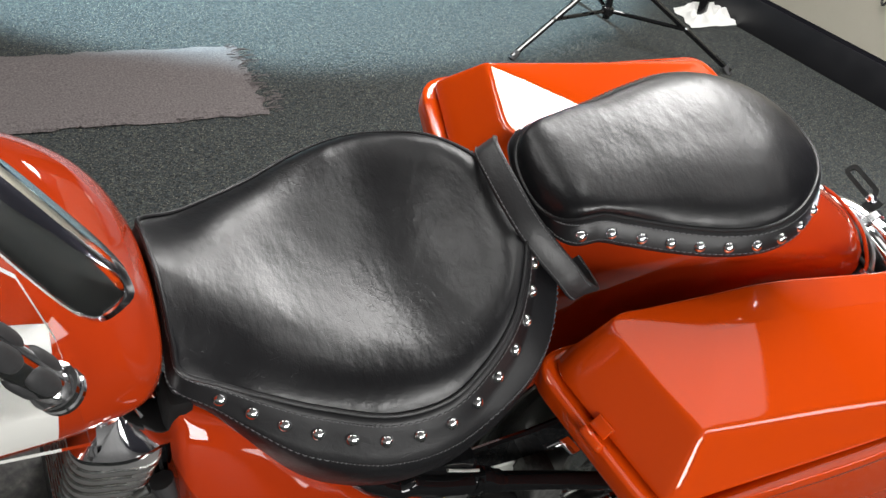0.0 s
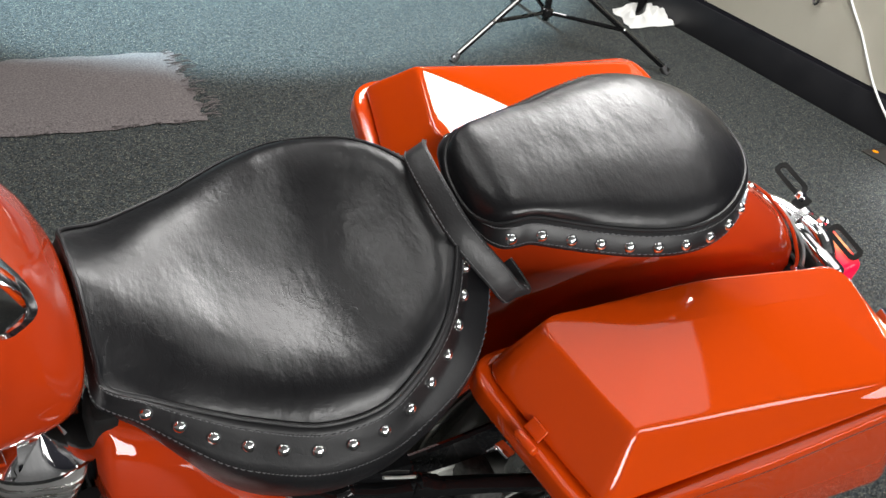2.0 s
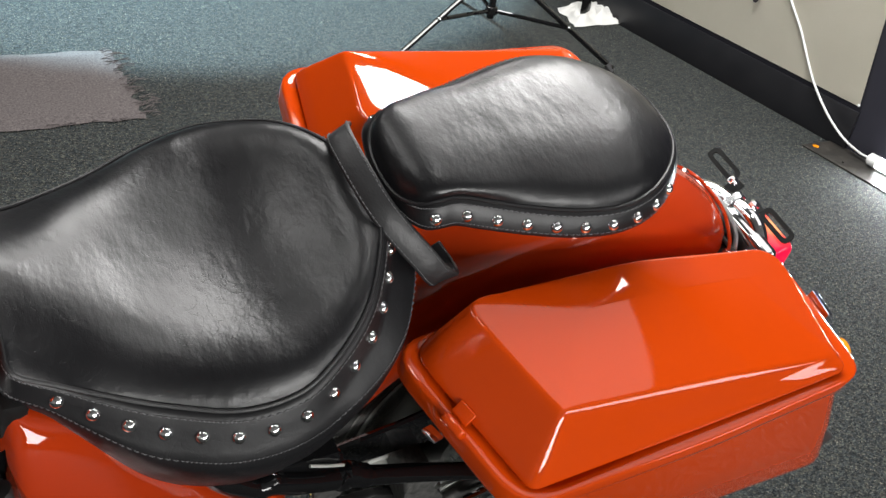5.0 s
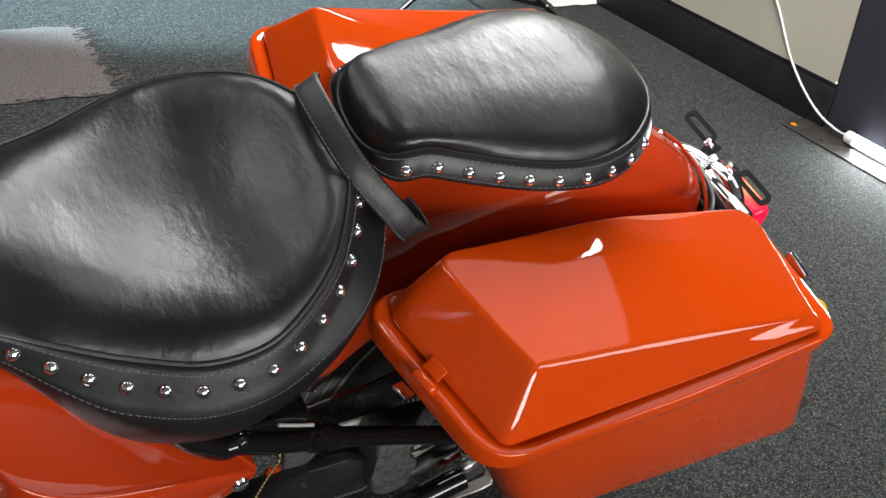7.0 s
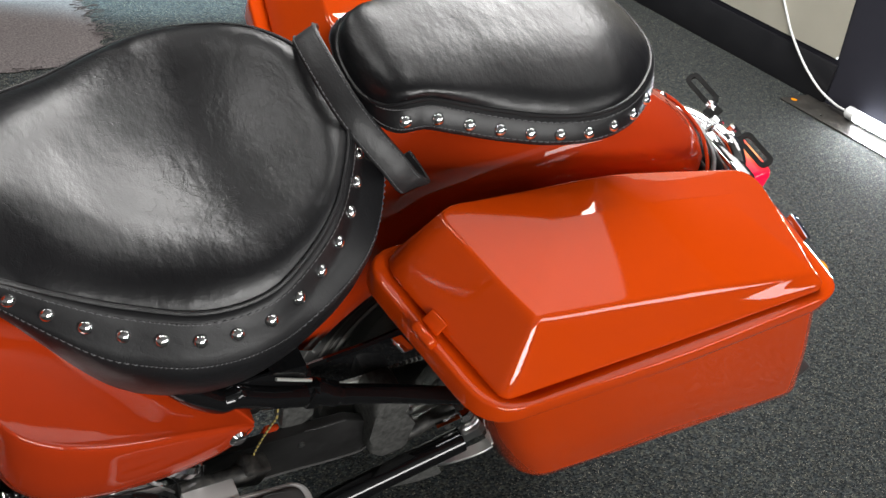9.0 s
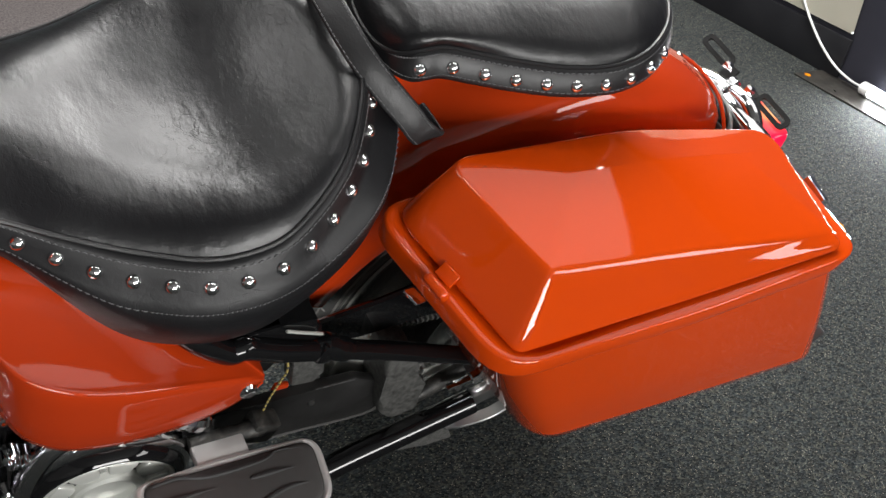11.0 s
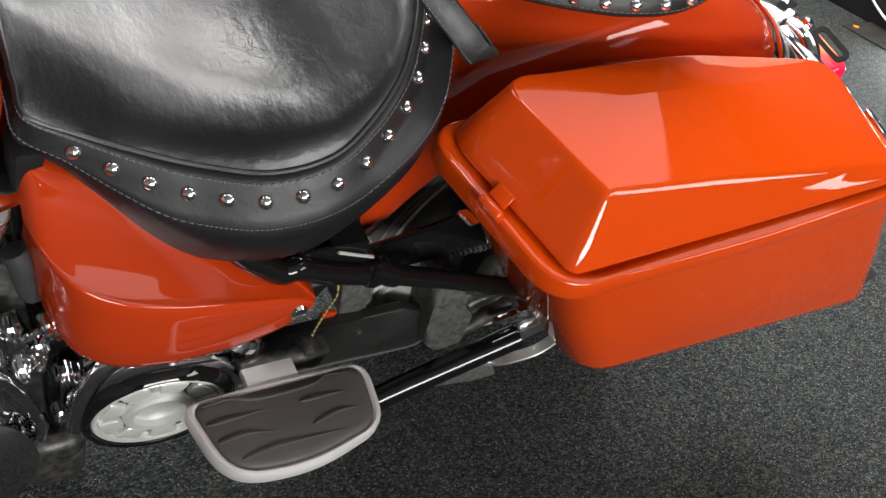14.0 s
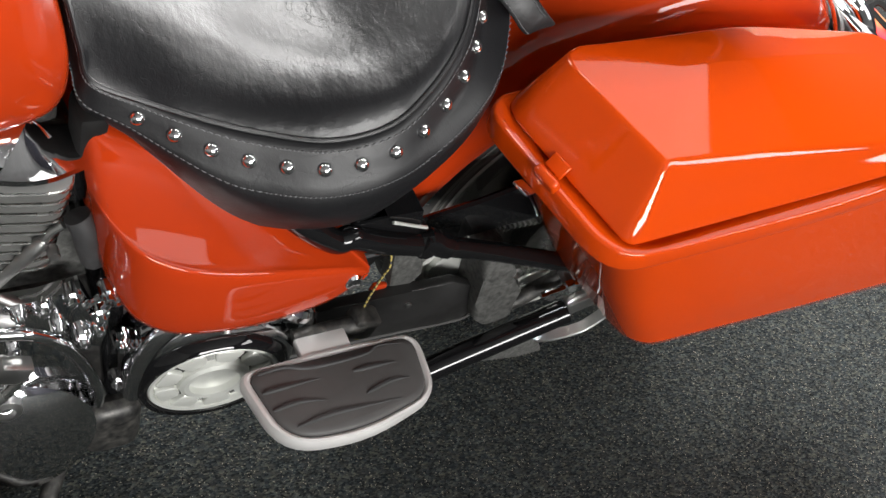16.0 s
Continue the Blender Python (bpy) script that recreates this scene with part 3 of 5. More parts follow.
arc_pts = [p + v * 0.0182 * front(p) + Vector((0, 0, -0.0225 * (0.45 + 0.55 * front(p)))) for p, v in zip(ring, outs)]


def along(points, normals, x0, step, count):
    """Places at even steps along a line, from where it first passes x0."""
    first = next(i for i in range(len(points)) if points[i].x > x0)
    t0 = (x0 - points[first - 1].x) / (points[first].x - points[first - 1].x)
    points = [points[first - 1].lerp(points[first], t0)] + points[first:]
    normals = [normals[first - 1].lerp(normals[first], t0)] + normals[first:]
    res, acc, i = [], 0.0, 0
    while len(res) < count and i < len(points) - 1:
        a, b = points[i], points[i + 1]
        seg = (b - a).length
        while acc + seg >= len(res) * step and len(res) < count:
            t = (len(res) * step - acc) / seg
            res.append((a.lerp(b, t), normals[i].lerp(normals[i + 1], t)))
        acc += seg
        i += 1
    return res


half = len(ring) // 2
for flip in (1, -1):
    for at, v in along(arc_pts[: half + 1], outs[: half + 1], -0.379, 0.0371, RIDER_STUDS):
        if flip < 0 and at.x < -0.12:
            continue
        n = v * 1.0 + Vector((0, 0, 0.75))
        stud(seat, (at.x, at.y * flip, at.z), (n.x, n.y * flip, n.z))

# passenger's seat
PWELT = [(0.006, 0.0, 0.868), (0.009, -0.035, 0.869), (0.020, -0.061, 0.877), (0.038, -0.071, 0.888), (0.065, -0.074, 0.893), (0.100, -0.086, 0.892), (0.150, -0.103, 0.890), (0.210, -0.121, 0.891),
         (0.270, -0.130, 0.897), (0.325, -0.118, 0.904), (0.375, -0.085, 0.910), (0.405, -0.045, 0.913), (0.414, 0.0, 0.914)]
pring = spline(symmetric(PWELT), 8, True)
PILL_SPINE = [(-0.03, 0.908), (0.02, 0.917), (0.08, 0.923), (0.15, 0.929), (0.22, 0.935), (0.30, 0.939), (0.36, 0.938), (0.42, 0.932)]
pad = lambda x, y: curve(PILL_SPINE, x) + tilt(y) - 0.15 * y * y
pseat = cushion(pring, (0.07, 0.30), pad, 0.10, "passenger_seat", bike, "black leather passenger seat with chrome studs", 0.66, bend=2.4, bulge=lambda x: 0.004 + 0.010 * max(0.0, 1 - ((x - 0.07) / 0.09) ** 2) ** 2)
pscale = lambda p: 0.8 * ease(min(1.0, max(0.12, (p.x - 0.004) / 0.035)))
PPROFILE = [(-0.002, -0.001), (0.004, 0.001), (0.010, -0.004), (0.018, -0.017), (0.022, -0.026), (0.023, -0.031), (0.020, -0.034), (0.010, -0.036)]
prings, pouts = skirt_rings(pring, PPROFILE, pscale)
part("skirt", loft(prings, caps=False), SKIRT, pseat, "black leather skirt", angle=None)
part("piping", tube([p + v * 0.001 + Vector((0, 0, 0.001)) for p, v in zip(pring + pring[:1], pouts + pouts[:1])], 0.0028, 8), SKIRT, pseat)
stitches(pseat, [p + Vector((0, 0, 0.001)) for p in prings[2] + prings[2][:1]], [(0, 0, 1)] * (len(pring) + 1))
stitches(pseat, prings[4] + prings[4][:1], [v + Vector((0, 0, 0.3)) for v in pouts + pouts[:1]])
phalf = len(pring) // 2
parc = [p + v * 0.0175 * pscale(p) + Vector((0, 0, -0.0150)) for p, v in zip(pring, pouts)]
for flip in (1, -1):
    for at, v in along(parc[: phalf + 1], pouts[: phalf + 1], 0.036, 0.0380, 10):
        n = v + Vector((0, 0, 0.55))
        stud(pseat, (at.x, at.y * flip, at.z), (n.x, n.y * flip, n.z))

# strap between the seats
sp = [(0.016, 0.112, 0.830), (0.000, 0.092, 0.852), (-0.0165, 0.065, 0.868), (-0.0164, 0.020, 0.865), (-0.0048, -0.030, 0.8494), (0.0164, -0.062, 0.829), (0.0430, -0.087, 0.805), (0.058, -0.096, 0.789), (0.072, -0.098, 0.779), (0.083, -0.088, 0.772), (0.087, -0.068, 0.769), (0.082, -0.045, 0.772)]
sp = [p + Vector((-0.0095, -0.0110, 0.0135)) * (1 if i < 60 else max(0.2, 1 - (i - 60) / 30)) for i, p in enumerate(spline(sp, 8))]
wides = [Vector((0.78, 0.08, 0.60)).lerp(Vector((0.85, -0.25, 0.20)), min(1.0, max(0.0, (i - 54) / 24))) for i in range(len(sp))]
strap = part("strap", ribbon(sp, wides, 0.005, 0.032), STRAP, bike, "black stitched leather grab strap across the seats", angle=None)
for side in (-0.40, 0.40):
    line, ups = [], []
    for i, p in enumerate(sp):
        d = (sp[min(i + 1, len(sp) - 1)] - sp[max(i - 1, 0)]).normalized()
        w = (wides[i] - d * wides[i].dot(d)).normalized()
        h = d.cross(w)
        if h.z < 0:
            h = -h
        line.append(p + w * 0.032 * side + h * 0.0026)
        ups.append(h)
    stitches(strap, line, ups)


# saddlebags
def saddlebag(side):
    f = lambda pts: [(x, y * side, z) for x, y, z in pts]
    label = "orange hard saddlebag with a latched sloping lid"
    rim = [(0.052, 0.374, 0.698), (0.330, 0.382, 0.726), (0.596, 0.378, 0.755), (0.680, 0.118, 0.706), (0.330, 0.118, 0.715), (-0.006, 0.140, 0.712)]
    rad = [0.050, 0.05, 0.040, 0.05, 0.05, 0.05]
    low = [(0.246, 0.352, 0.404), (0.52, 0.366, 0.414), (0.806, 0.376, 0.426), (0.835, 0.150, 0.426), (0.52, 0.145, 0.414), (0.212, 0.150, 0.404)]

    def ringat(k, inset, drop=0.0):
        c = Vector((0.33, 0.25, 0))
        pts = []
        for a, b in zip(rim, low):
            p = Vector(a).lerp(Vector(b), k)
            d = Vector((c.x + 0.21 * k - p.x, c.y - p.y, 0)).normalized()
            pts.append(tuple(p + d * inset * 1.3 + Vector((0, 0, -drop))))
        return round_ring(f(pts), rad, 6, 8)

    body = part("saddlebag", loft([ringat(0.0, 0.012, 0.004), ringat(0.05, 0.013), ringat(0.12, 0.012), ringat(0.5, 0.004), ringat(0.92, 0.0), ringat(0.97, 0.002), ringat(0.992, 0.010), ringat(1.0, 0.022)]), BAGPAINT, bike, label, angle=50)

    def shift(k, dz, r=None):
        c = Vector((0.33, 0.25, 0))
        return round_ring(f([tuple(Vector(p) + Vector((c.x - p[0], c.y - p[1], 0)).normalized() * k + Vector((0, 0, dz))) for p in rim]), r or rad, 6, 8)

    part("rim", loft([shift(0.014, -0.019), shift(0.002, -0.019), shift(-0.001, -0.0175), shift(-0.002, -0.015), shift(-0.002, 0.007), shift(-0.001, 0.0095), shift(0.002, 0.0105), shift(0.012, 0.0105), shift(0.022, 0.0070), shift(0.040, 0.0065), shift(0.060, 0.0065)], caps=False), BAGPAINT, body, angle=60)
    crest = [(0.107, 0.318, 0.788), (0.330, 0.332, 0.782), (0.556, 0.348, 0.7785), (0.630, 0.150, 0.758), (0.330, 0.146, 0.800), (0.058, 0.150, 0.797)]
    foot = [(0.070, 0.361, 0.7185), (0.330, 0.366, 0.747), (0.566, 0.367, 0.772)] + [tuple(Vector(p) + Vector((0.33 - p[0], 0.25 - p[1], 0)).normalized() * 0.017 + Vector((0, 0, 0.0205))) for p in rim[3:]]
    crad = [0.006, 0.05, 0.008, 0.055, 0.05, 0.04]
    blend = lambda k, dz=0.0: round_ring(f([tuple(Vector(a).lerp(Vector(b), k) + Vector((0, 0, dz))) for a, b in zip(foot, crest)]), [a + (b - a) * k for a, b in zip([0.014, 0.05, 0.016, 0.05, 0.05, 0.05], crad)], 6, 8)
    # the lid's walls, rounded over into the domed top
    rings = [shift(0.056, 0.0110), shift(0.044, 0.0130), blend(0.0, -0.0052), blend(0.008, -0.0042), blend(0.03, -0.003), blend(0.08, -0.001), blend(0.3), blend(0.55)]
    wall, last = blend(0.80), blend(1.0, 0.0020)
    span = lambda p: 0.36 + 0.18 * math.tanh((p.x - 0.36) / 0.2)
    spines = [Vector((span(p), 0.205 * side, curve([(0.15, 0.8015), (0.25, 0.8030), (0.40, 0.796), (0.55, 0.779)], span(p)))) for p in last]
    tight = [0.35 + 0.65 * ease(min(1.0, max(0.0, (p.x - 0.085) / 0.04))) for p in last]
    rise = lambda k: Vector((0, 0, 0.0036 * (1 - (1 - k) ** 2)))
    start = [c.lerp(w, t) for w, c, t in zip(wall, last, tight)]
    stop = [c.lerp(o, 0.065 * t) + rise(0.065 * t) for c, o, t in zip(last, spines, tight)]
    for q in range(8):
        u = q / 7
        rings.append([a * (1 - u) ** 2 + c * 2 * u * (1 - u) + b * u * u for a, c, b in zip(start, last, stop)])
    for q in range(1, 23):
        k = q / 22 * 0.999
        rings.append([b.lerp(o + rise(1.0), k) + Vector((0, 0, 0.0036 * (1 - (1 - k) ** 2) - 0.0036 * k)) for b, o in zip(stop, spines)])
    bm = loft(rings, caps=False)
    bmesh.ops.remove_doubles(bm, verts=bm.verts, dist=0.0004)
    lid = part("lid", bm, BAGPAINT, body, "glossy orange lid", angle=None)
    # latch at the front of the near bag, the far one's is hidden
    if side < 0:
        c = (0.0275, 0.258 * side, 0.7085)
        part("latch", block((0.013, 0.034, 0.043), c, (0, -35, -14 * side), 0.005, 3), BAGPAINT, body)
        part("latch_pad", block((0.018, 0.026, 0.004), (0.0365, 0.252 * side, 0.7260), (0, -50, -14 * side), 0.0018, 3), BAGPAINT, body)
        part("latch_tab", block((0.020, 0.022, 0.004), (0.004, 0.252 * side, 0.697), (0, 20, -18 * side), 0.0015), CHROME, body, "small chrome latch tab")
    part("marker_light", lathe([(0.022, 0), (0.022, 0.008), (0.017, 0.014), (0.006, 0.017)], (0.655, 0.312 * side, 0.703), (1, 0.25 * side, 0), 18), AMBER, body, "amber marker lens")
    part("rear_latch", block((0.012, 0.05, 0.04), (0.690, 0.235 * side, 0.696), (0, 10, 12 * side), 0.004), CHROME, body, "chrome rear latch")
    part("bumper_pad", block((0.012, 0.02, 0.04), (0.806, 0.345 * side, 0.45), (0, 30, 0), 0.004), RUBBER, body)
    return body


left_bag = saddlebag(-1)
right_bag = saddlebag(1)
right_bag.matrix_local = Matrix.Translation((0.123, 0, 0.779)) @ pose(0, 0, 0, 0, 5.2, 0) @ Matrix.Translation((-0.11, 0, -0.78))

# rear fender
AX = Vector((0.36, 0.0, 0.325))


def fender():
    rings = []
    prof = [(-1.0, -0.075), (-1.0, -0.05), (-0.985, -0.02), (-0.92, 0.004), (-0.75, 0.024), (-0.45, 0.038), (-0.2, 0.043), (0, 0.044)]
    prof = prof + [(-y, z) for y, z in reversed(prof[:-1])]
    for k in range(49):
        a = radians(158 - (158 - 55) * k / 48)
        R, hw = 0.443, 0.095
        d = Vector((math.cos(a), 0, math.sin(a)))
        drop = 1.0
        outer = [AX + d * (R + z * (drop if z < -0.05 else 1)) + Vector((0, y * hw, 0)) for y, z in prof]
        inner = [AX + d * (R + z * (drop if z < -0.05 else 1) - 0.004) + Vector((0, y * (hw - 0.004), 0)) for y, z in reversed(prof)]
        rings.append(outer + inner)
    return part("rear_fender", loft(rings), ORANGE, bike, "orange painted rear fender", angle=60)


fender()

# rear wheel
def rear_wheel():
    tyre_prof = [(0.252, -0.042), (0.268, -0.050), (0.295, -0.051), (0.315, -0.040), (0.327, -0.018), (0.329, 0.0), (0.327, 0.018), (0.315, 0.040), (0.295, 0.051), (0.268, 0.050), (0.252, 0.042)]
    wheel = part("rear_wheel", lathe([(0.05, -0.05), (0.055, -0.045), (0.035, -0.03), (0.035, 0.03), (0.055, 0.045), (0.05, 0.05)], AX, (0, 1, 0), 24), CHROME, bike, "spoked rear wheel with a chrome rim")
    part("tyre", lathe(tyre_prof, AX, (0, 1, 0), 56), TYRE, wheel, "black rubber tyre")
    part("rim", lathe([(0.250, -0.036), (0.260, -0.046), (0.256, -0.0505), (0.250, -0.0505), (0.242, -0.042), (0.234, -0.028), (0.224, 0), (0.234, 0.028), (0.242, 0.042), (0.250, 0.0505), (0.256, 0.0505), (0.260, 0.046), (0.250, 0.036)], AX, (0, 1, 0), 48), CHROME, wheel)
    # thin pale ring modelled in place of the reflection along the rim
    part("rim_glint", lathe([(0.2605, -0.0505), (0.2625, -0.0530), (0.2650, -0.0530), (0.2670, -0.0505)], AX, (0, 1, 0), 96), BRUSHED, wheel, "pale ring drawn as the rim edge's reflection")
    part("sidewall_bead", lathe([(0.283, -0.0505), (0.285, -0.0522), (0.288, -0.0522), (0.290, -0.0505)], AX, (0, 1, 0), 72), TYRELINE, wheel)
    for r_, y_ in ((0.275, -0.0502), (0.308, -0.0440)):
        part("sidewall_bead", lathe([(r_ - 0.0015, y_), (r_, y_ - 0.0016), (r_ + 0.0015, y_)], AX, (0, 1, 0), 72), TYRELINE, wheel)
    tread = bmesh.new()
    for k in range(72):
        a0 = 2 * math.pi * k / 72
        pts = [AX + Vector((r_ * math.cos(a0 + da), y_, r_ * math.sin(a0 + da))) for r_, y_, da in ((0.300, -0.0490, 0.0), (0.314, -0.0405, 0.035 if k % 2 else -0.035), (0.3255, -0.024, 0.0))]
        tube(pts, 0.0014, 4, tread, caps=False)
    tagged(part("tread_mark", tread, TYRELINE, wheel), kind="stuff")
    # brushed_alloy instead of chrome lightens the spokes in the shaded gap
    for k in range(36):
        a, b = 2 * math.pi * k / 36, 2 * math.pi * (k + (2.5 if k % 2 else -2.5)) / 36
        y = -0.042 if k % 4 < 2 else 0.042
        p = AX + Vector((0.05 * math.cos(b), y, 0.05 * math.sin(b)))
        q = AX + Vector((0.228 * math.cos(a), y * 0.2, 0.228 * math.sin(a)))
        part("spoke", tube([p, q], 0.0021, 6), BRUSHED, wheel)
    return wheel


rear_wheel()


def pulley():
    c = AX + Vector((0, -0.125, 0))
    ob = part("drive_pulley", lathe([(0.128, -0.016), (0.134, -0.014), (0.134, 0.014), (0.128, 0.016), (0.118, 0.012), (0.118, -0.010)], c, (0, 1, 0), 56), SATIN, bike, "silver rear drive pulley with slots")
    part("hub", lathe([(0.045, -0.02), (0.052, -0.014), (0.052, 0.014), (0.045, 0.02)], c, (0, 1, 0), 28), STEEL, ob)
    for k in range(7):
        a = 2 * math.pi * k / 7
        d = Vector((math.cos(a), 0, math.sin(a)))
        part("pulley_arm", tube([c + d * 0.045, c + d * 0.085, c + d * 0.122], [0.011, 0.008, 0.011], 8), SATIN, ob)
    part("axle_nut", lathe([(0.014, -0.075), (0.017, -0.07), (0.017, -0.05), (0.012, -0.048), (0.012, 0.02)], c, (0, 1, 0), 6), STEEL, ob)
    top = c + Vector((-0.02, 0, 0.137))
    part("drive_belt", ribbon([(-0.28, c.y, 0.42), (0.0, c.y, 0.445), tuple(top)], (0, 1, 0), 0.007, 0.028), RUBBER, bike, "black toothed drive belt")


pulley()


def rear_end():
    def flat(pts, y0, y1, soft=0.004):
        bm = loft([[(x, y0, z) for x, z in pts], [(x, y1, z) for x, z in pts]])
        bmesh.ops.bevel(bm, geom=bm.edges[:], offset=soft, segments=2, affect="EDGES", profile=0.5)
        return bm

    # flat black sheet added so that no carpet shows through the gap
    part("gap_backing", flat([(-0.30, 0.36), (-0.05, 0.37), (-0.01, 0.45), (-0.03, 0.57), (-0.30, 0.64)], -0.118, -0.106), MATTE, bike, "matte black sheet that closes the gap in the frame")
    sw = part("swingarm", flat([(-0.30, 0.385), (-0.085, 0.378), (-0.003, 0.378), (0.062, 0.378), (0.100, 0.356), (0.120, 0.325), (0.125, 0.290), (0.122, 0.272), (0.112, 0.264), (0.055, 0.265), (-0.018, 0.271), (-0.30, 0.280)], -0.168, -0.152), SATINBLACK, bike, "black swingarm")
    part("bolt", lathe([(0.005, 0), (0.005, 0.003), (0.003, 0.004)], (0.0, -0.168, 0.345), (0, -1, 0), 8), STEEL, sw)
    # grey tube that draws the highlight on the swingarm's lower edge
    part("lower_edge_glint", tube(spline([(-0.20, -0.168, 0.277), (-0.018, -0.168, 0.271), (0.055, -0.168, 0.265), (0.110, -0.168, 0.264), (0.124, -0.168, 0.275), (0.126, -0.168, 0.29)], 5), 0.0022, 8), GREYRUBBER, sw)
    part("casting", flat([(0.078, 0.455), (0.128, 0.44), (0.155, 0.395), (0.164, 0.345), (0.188, 0.287), (0.184, 0.258), (0.141, 0.260), (0.116, 0.285), (0.100, 0.34), (0.092, 0.40)], -0.190, -0.13, 0.011), GREYCAST, bike, "dusty grey swingarm casting")
    part("grey_bracket", flat([(-0.045, 0.455), (-0.002, 0.455), (0.014, 0.396), (0.001, 0.375), (-0.033, 0.379)], -0.155, -0.125), GREYCAST, bike, "dusty grey bracket")
    hub_c = (0.100, -0.13, 0.345)
    part("ribbed_fitting", lathe([(0.066, 0.02), (0.066, 0.0), (0.061, -0.002), (0.059, 0.004), (0.052, 0.004), (0.050, -0.004), (0.043, -0.004), (0.041, 0.002), (0.030, 0.002), (0.010, 0.0)], hub_c, (0.15, 1, 0), 40), BRUSHED, bike, "silver ribbed round fitting")
    # added band that stands in for the bright lower arc of the wheel
    part("lower_wheel_arc", ribbon(spline([(0.262, -0.18, 0.176), (0.285, -0.18, 0.160), (0.322, -0.18, 0.149), (0.379, -0.18, 0.150), (0.411, -0.18, 0.178), (0.43, -0.18, 0.22)], 6), (0, 1, 0), 0.006, 0.02), STEEL, bike, "curved grey band standing in for the wheel's lower arc")
    for a, b in (((0.185, 0.304), (0.262, 0.312)), ((0.205, 0.275), (0.275, 0.284)), ((0.236, 0.240), (0.30, 0.246))):
        part("slot_bar", ribbon([(a[0], -0.15, a[1]), ((a[0] + b[0]) / 2, -0.151, (a[1] + b[1]) / 2 + 0.001), (b[0], -0.15, b[1])], (0.1, 0.3, 1), 0.004, 0.014), BRUSHED, bike, "silver slotted bar")
    part("shock_rod", tube([(0.165, -0.175, 0.275), (0.20, -0.175, 0.30), (0.255, -0.175, 0.337)], [0.009, 0.013, 0.012], 12), GRIME, bike, "dark rod behind the support tube")
    for at in ((0.15, -0.18, 0.392), (0.243, -0.185, 0.312), (0.274, -0.185, 0.318), (0.262, -0.19, 0.34)):
        part("pivot_nut", lathe([(0.011, -0.02), (0.011, 0.004), (0.006, 0.006), (0.005, 0.012)], at, (0, -1, 0.1), 6), STEEL, bike)
    # teeth in the pale rib colour, as a painted lit line
    for k in range(26):
        part("belt_tooth", block((0.0035, 0.026, 0.005), (0.03 + 0.0085 * k, -0.125, 0.437), bevel=0), TYRELINE, bike)
    part("seat_bracket", flat([(-0.158, 0.600), (-0.107, 0.604), (-0.060, 0.592), (-0.056, 0.558), (-0.064, 0.542), (-0.12, 0.56)], -0.196, -0.188), BLACK, bike, "black frame bracket under the seat")
    low = part("strut_tube", tube(spline([(-0.04, -0.215, 0.178), (0.06, -0.215, 0.225), (0.16, -0.215, 0.262), (0.262, -0.215, 0.298)], 5), 0.019, 16), BLACK, bike, "black lower support tube")
    part("clevis", block((0.05, 0.02, 0.035), (0.285, -0.21, 0.31), (0, -22, 0), 0.006), STEEL, low)
    part("adjuster_bolt", tube([(0.21, -0.2, 0.335), (0.31, -0.2, 0.36)], 0.006, 8), CHROME, bike, "chrome axle adjuster bolt")
    part("adjuster_nut", lathe([(0.011, 0), (0.011, 0.012)], (0.25, -0.2, 0.345), (1, 0, 0.25), 6), CHROME, bike)
    part("adjuster_bracket", block((0.05, 0.025, 0.045), (0.315, -0.2, 0.35), (0, -15, 0), 0.006), GREYCAST, bike)
    # upper frame rail, bag rail
    part("frame_rail", tube(spline([(-0.245, -0.175, 0.640), (-0.215, -0.198, 0.621), (-0.176, -0.202, 0.588), (-0.155, -0.202, 0.588), (-0.11, -0.202, 0.566), (-0.060, -0.200, 0.545)], 6), 0.0150, 16), BLACK, bike, "black painted frame rail")
    part("upper_rail", tube(spline([(-0.185, -0.172, 0.622), (-0.150, -0.178, 0.603), (-0.10, -0.178, 0.578), (-0.05, -0.178, 0.552)], 6), 0.0125, 14), BLACK, bike, "black upper frame rail")
    part("bag_rail", tube(spline([(-0.07, -0.195, 0.540), (-0.045, -0.2, 0.549), (-0.018, -0.2, 0.530), (0.02, -0.2, 0.512), (0.098, -0.2, 0.477), (0.24, -0.2, 0.408), (0.34, -0.2, 0.37)], 6), [0.012] * 6 + [0.0165] * 8 + [0.0135] * 23, 16), BLACK, bike, "black saddlebag support rail")
    # thin bright strip along the bracket's upper edge
    part("plate_edge", tube([(-0.108, -0.203, 0.604), (-0.082, -0.204, 0.593), (-0.058, -0.203, 0.581)], 0.0022, 8), BRUSHED, bike, "bright edge strip on the seat bracket")
    part("rail_clamp", block((0.026, 0.030, 0.036), (-0.045, -0.2, 0.543), (0, 20, 0), 0.008), BLACK, bike)
    part("frame_gusset", loft([[(-0.115, -0.2, 0.612), (-0.07, -0.2, 0.612), (-0.066, -0.2, 0.575)], [(-0.115, -0.15, 0.612), (-0.07, -0.15, 0.612), (-0.066, -0.15, 0.575)]]), BLACK, bike, "black frame gusset")
    part("inner_bracket", block((0.06, 0.02, 0.12), (-0.10, -0.11, 0.50), (0, 12, 0), 0.006), GRIME, bike)
    part("belt_guard", loft([[(x, -0.148, z0), (x, -0.148, z1), (x, -0.143, z1 + 0.002), (x, -0.139, z1), (x, -0.139, z0)] for x, z0, z1 in ((-0.03, 0.455, 0.508), (0.06, 0.456, 0.527), (0.12, 0.464, 0.546), (0.18, 0.471, 0.558), (0.30, 0.475, 0.56), (0.42, 0.46, 0.54))]), BLACK, bike, "black belt guard")
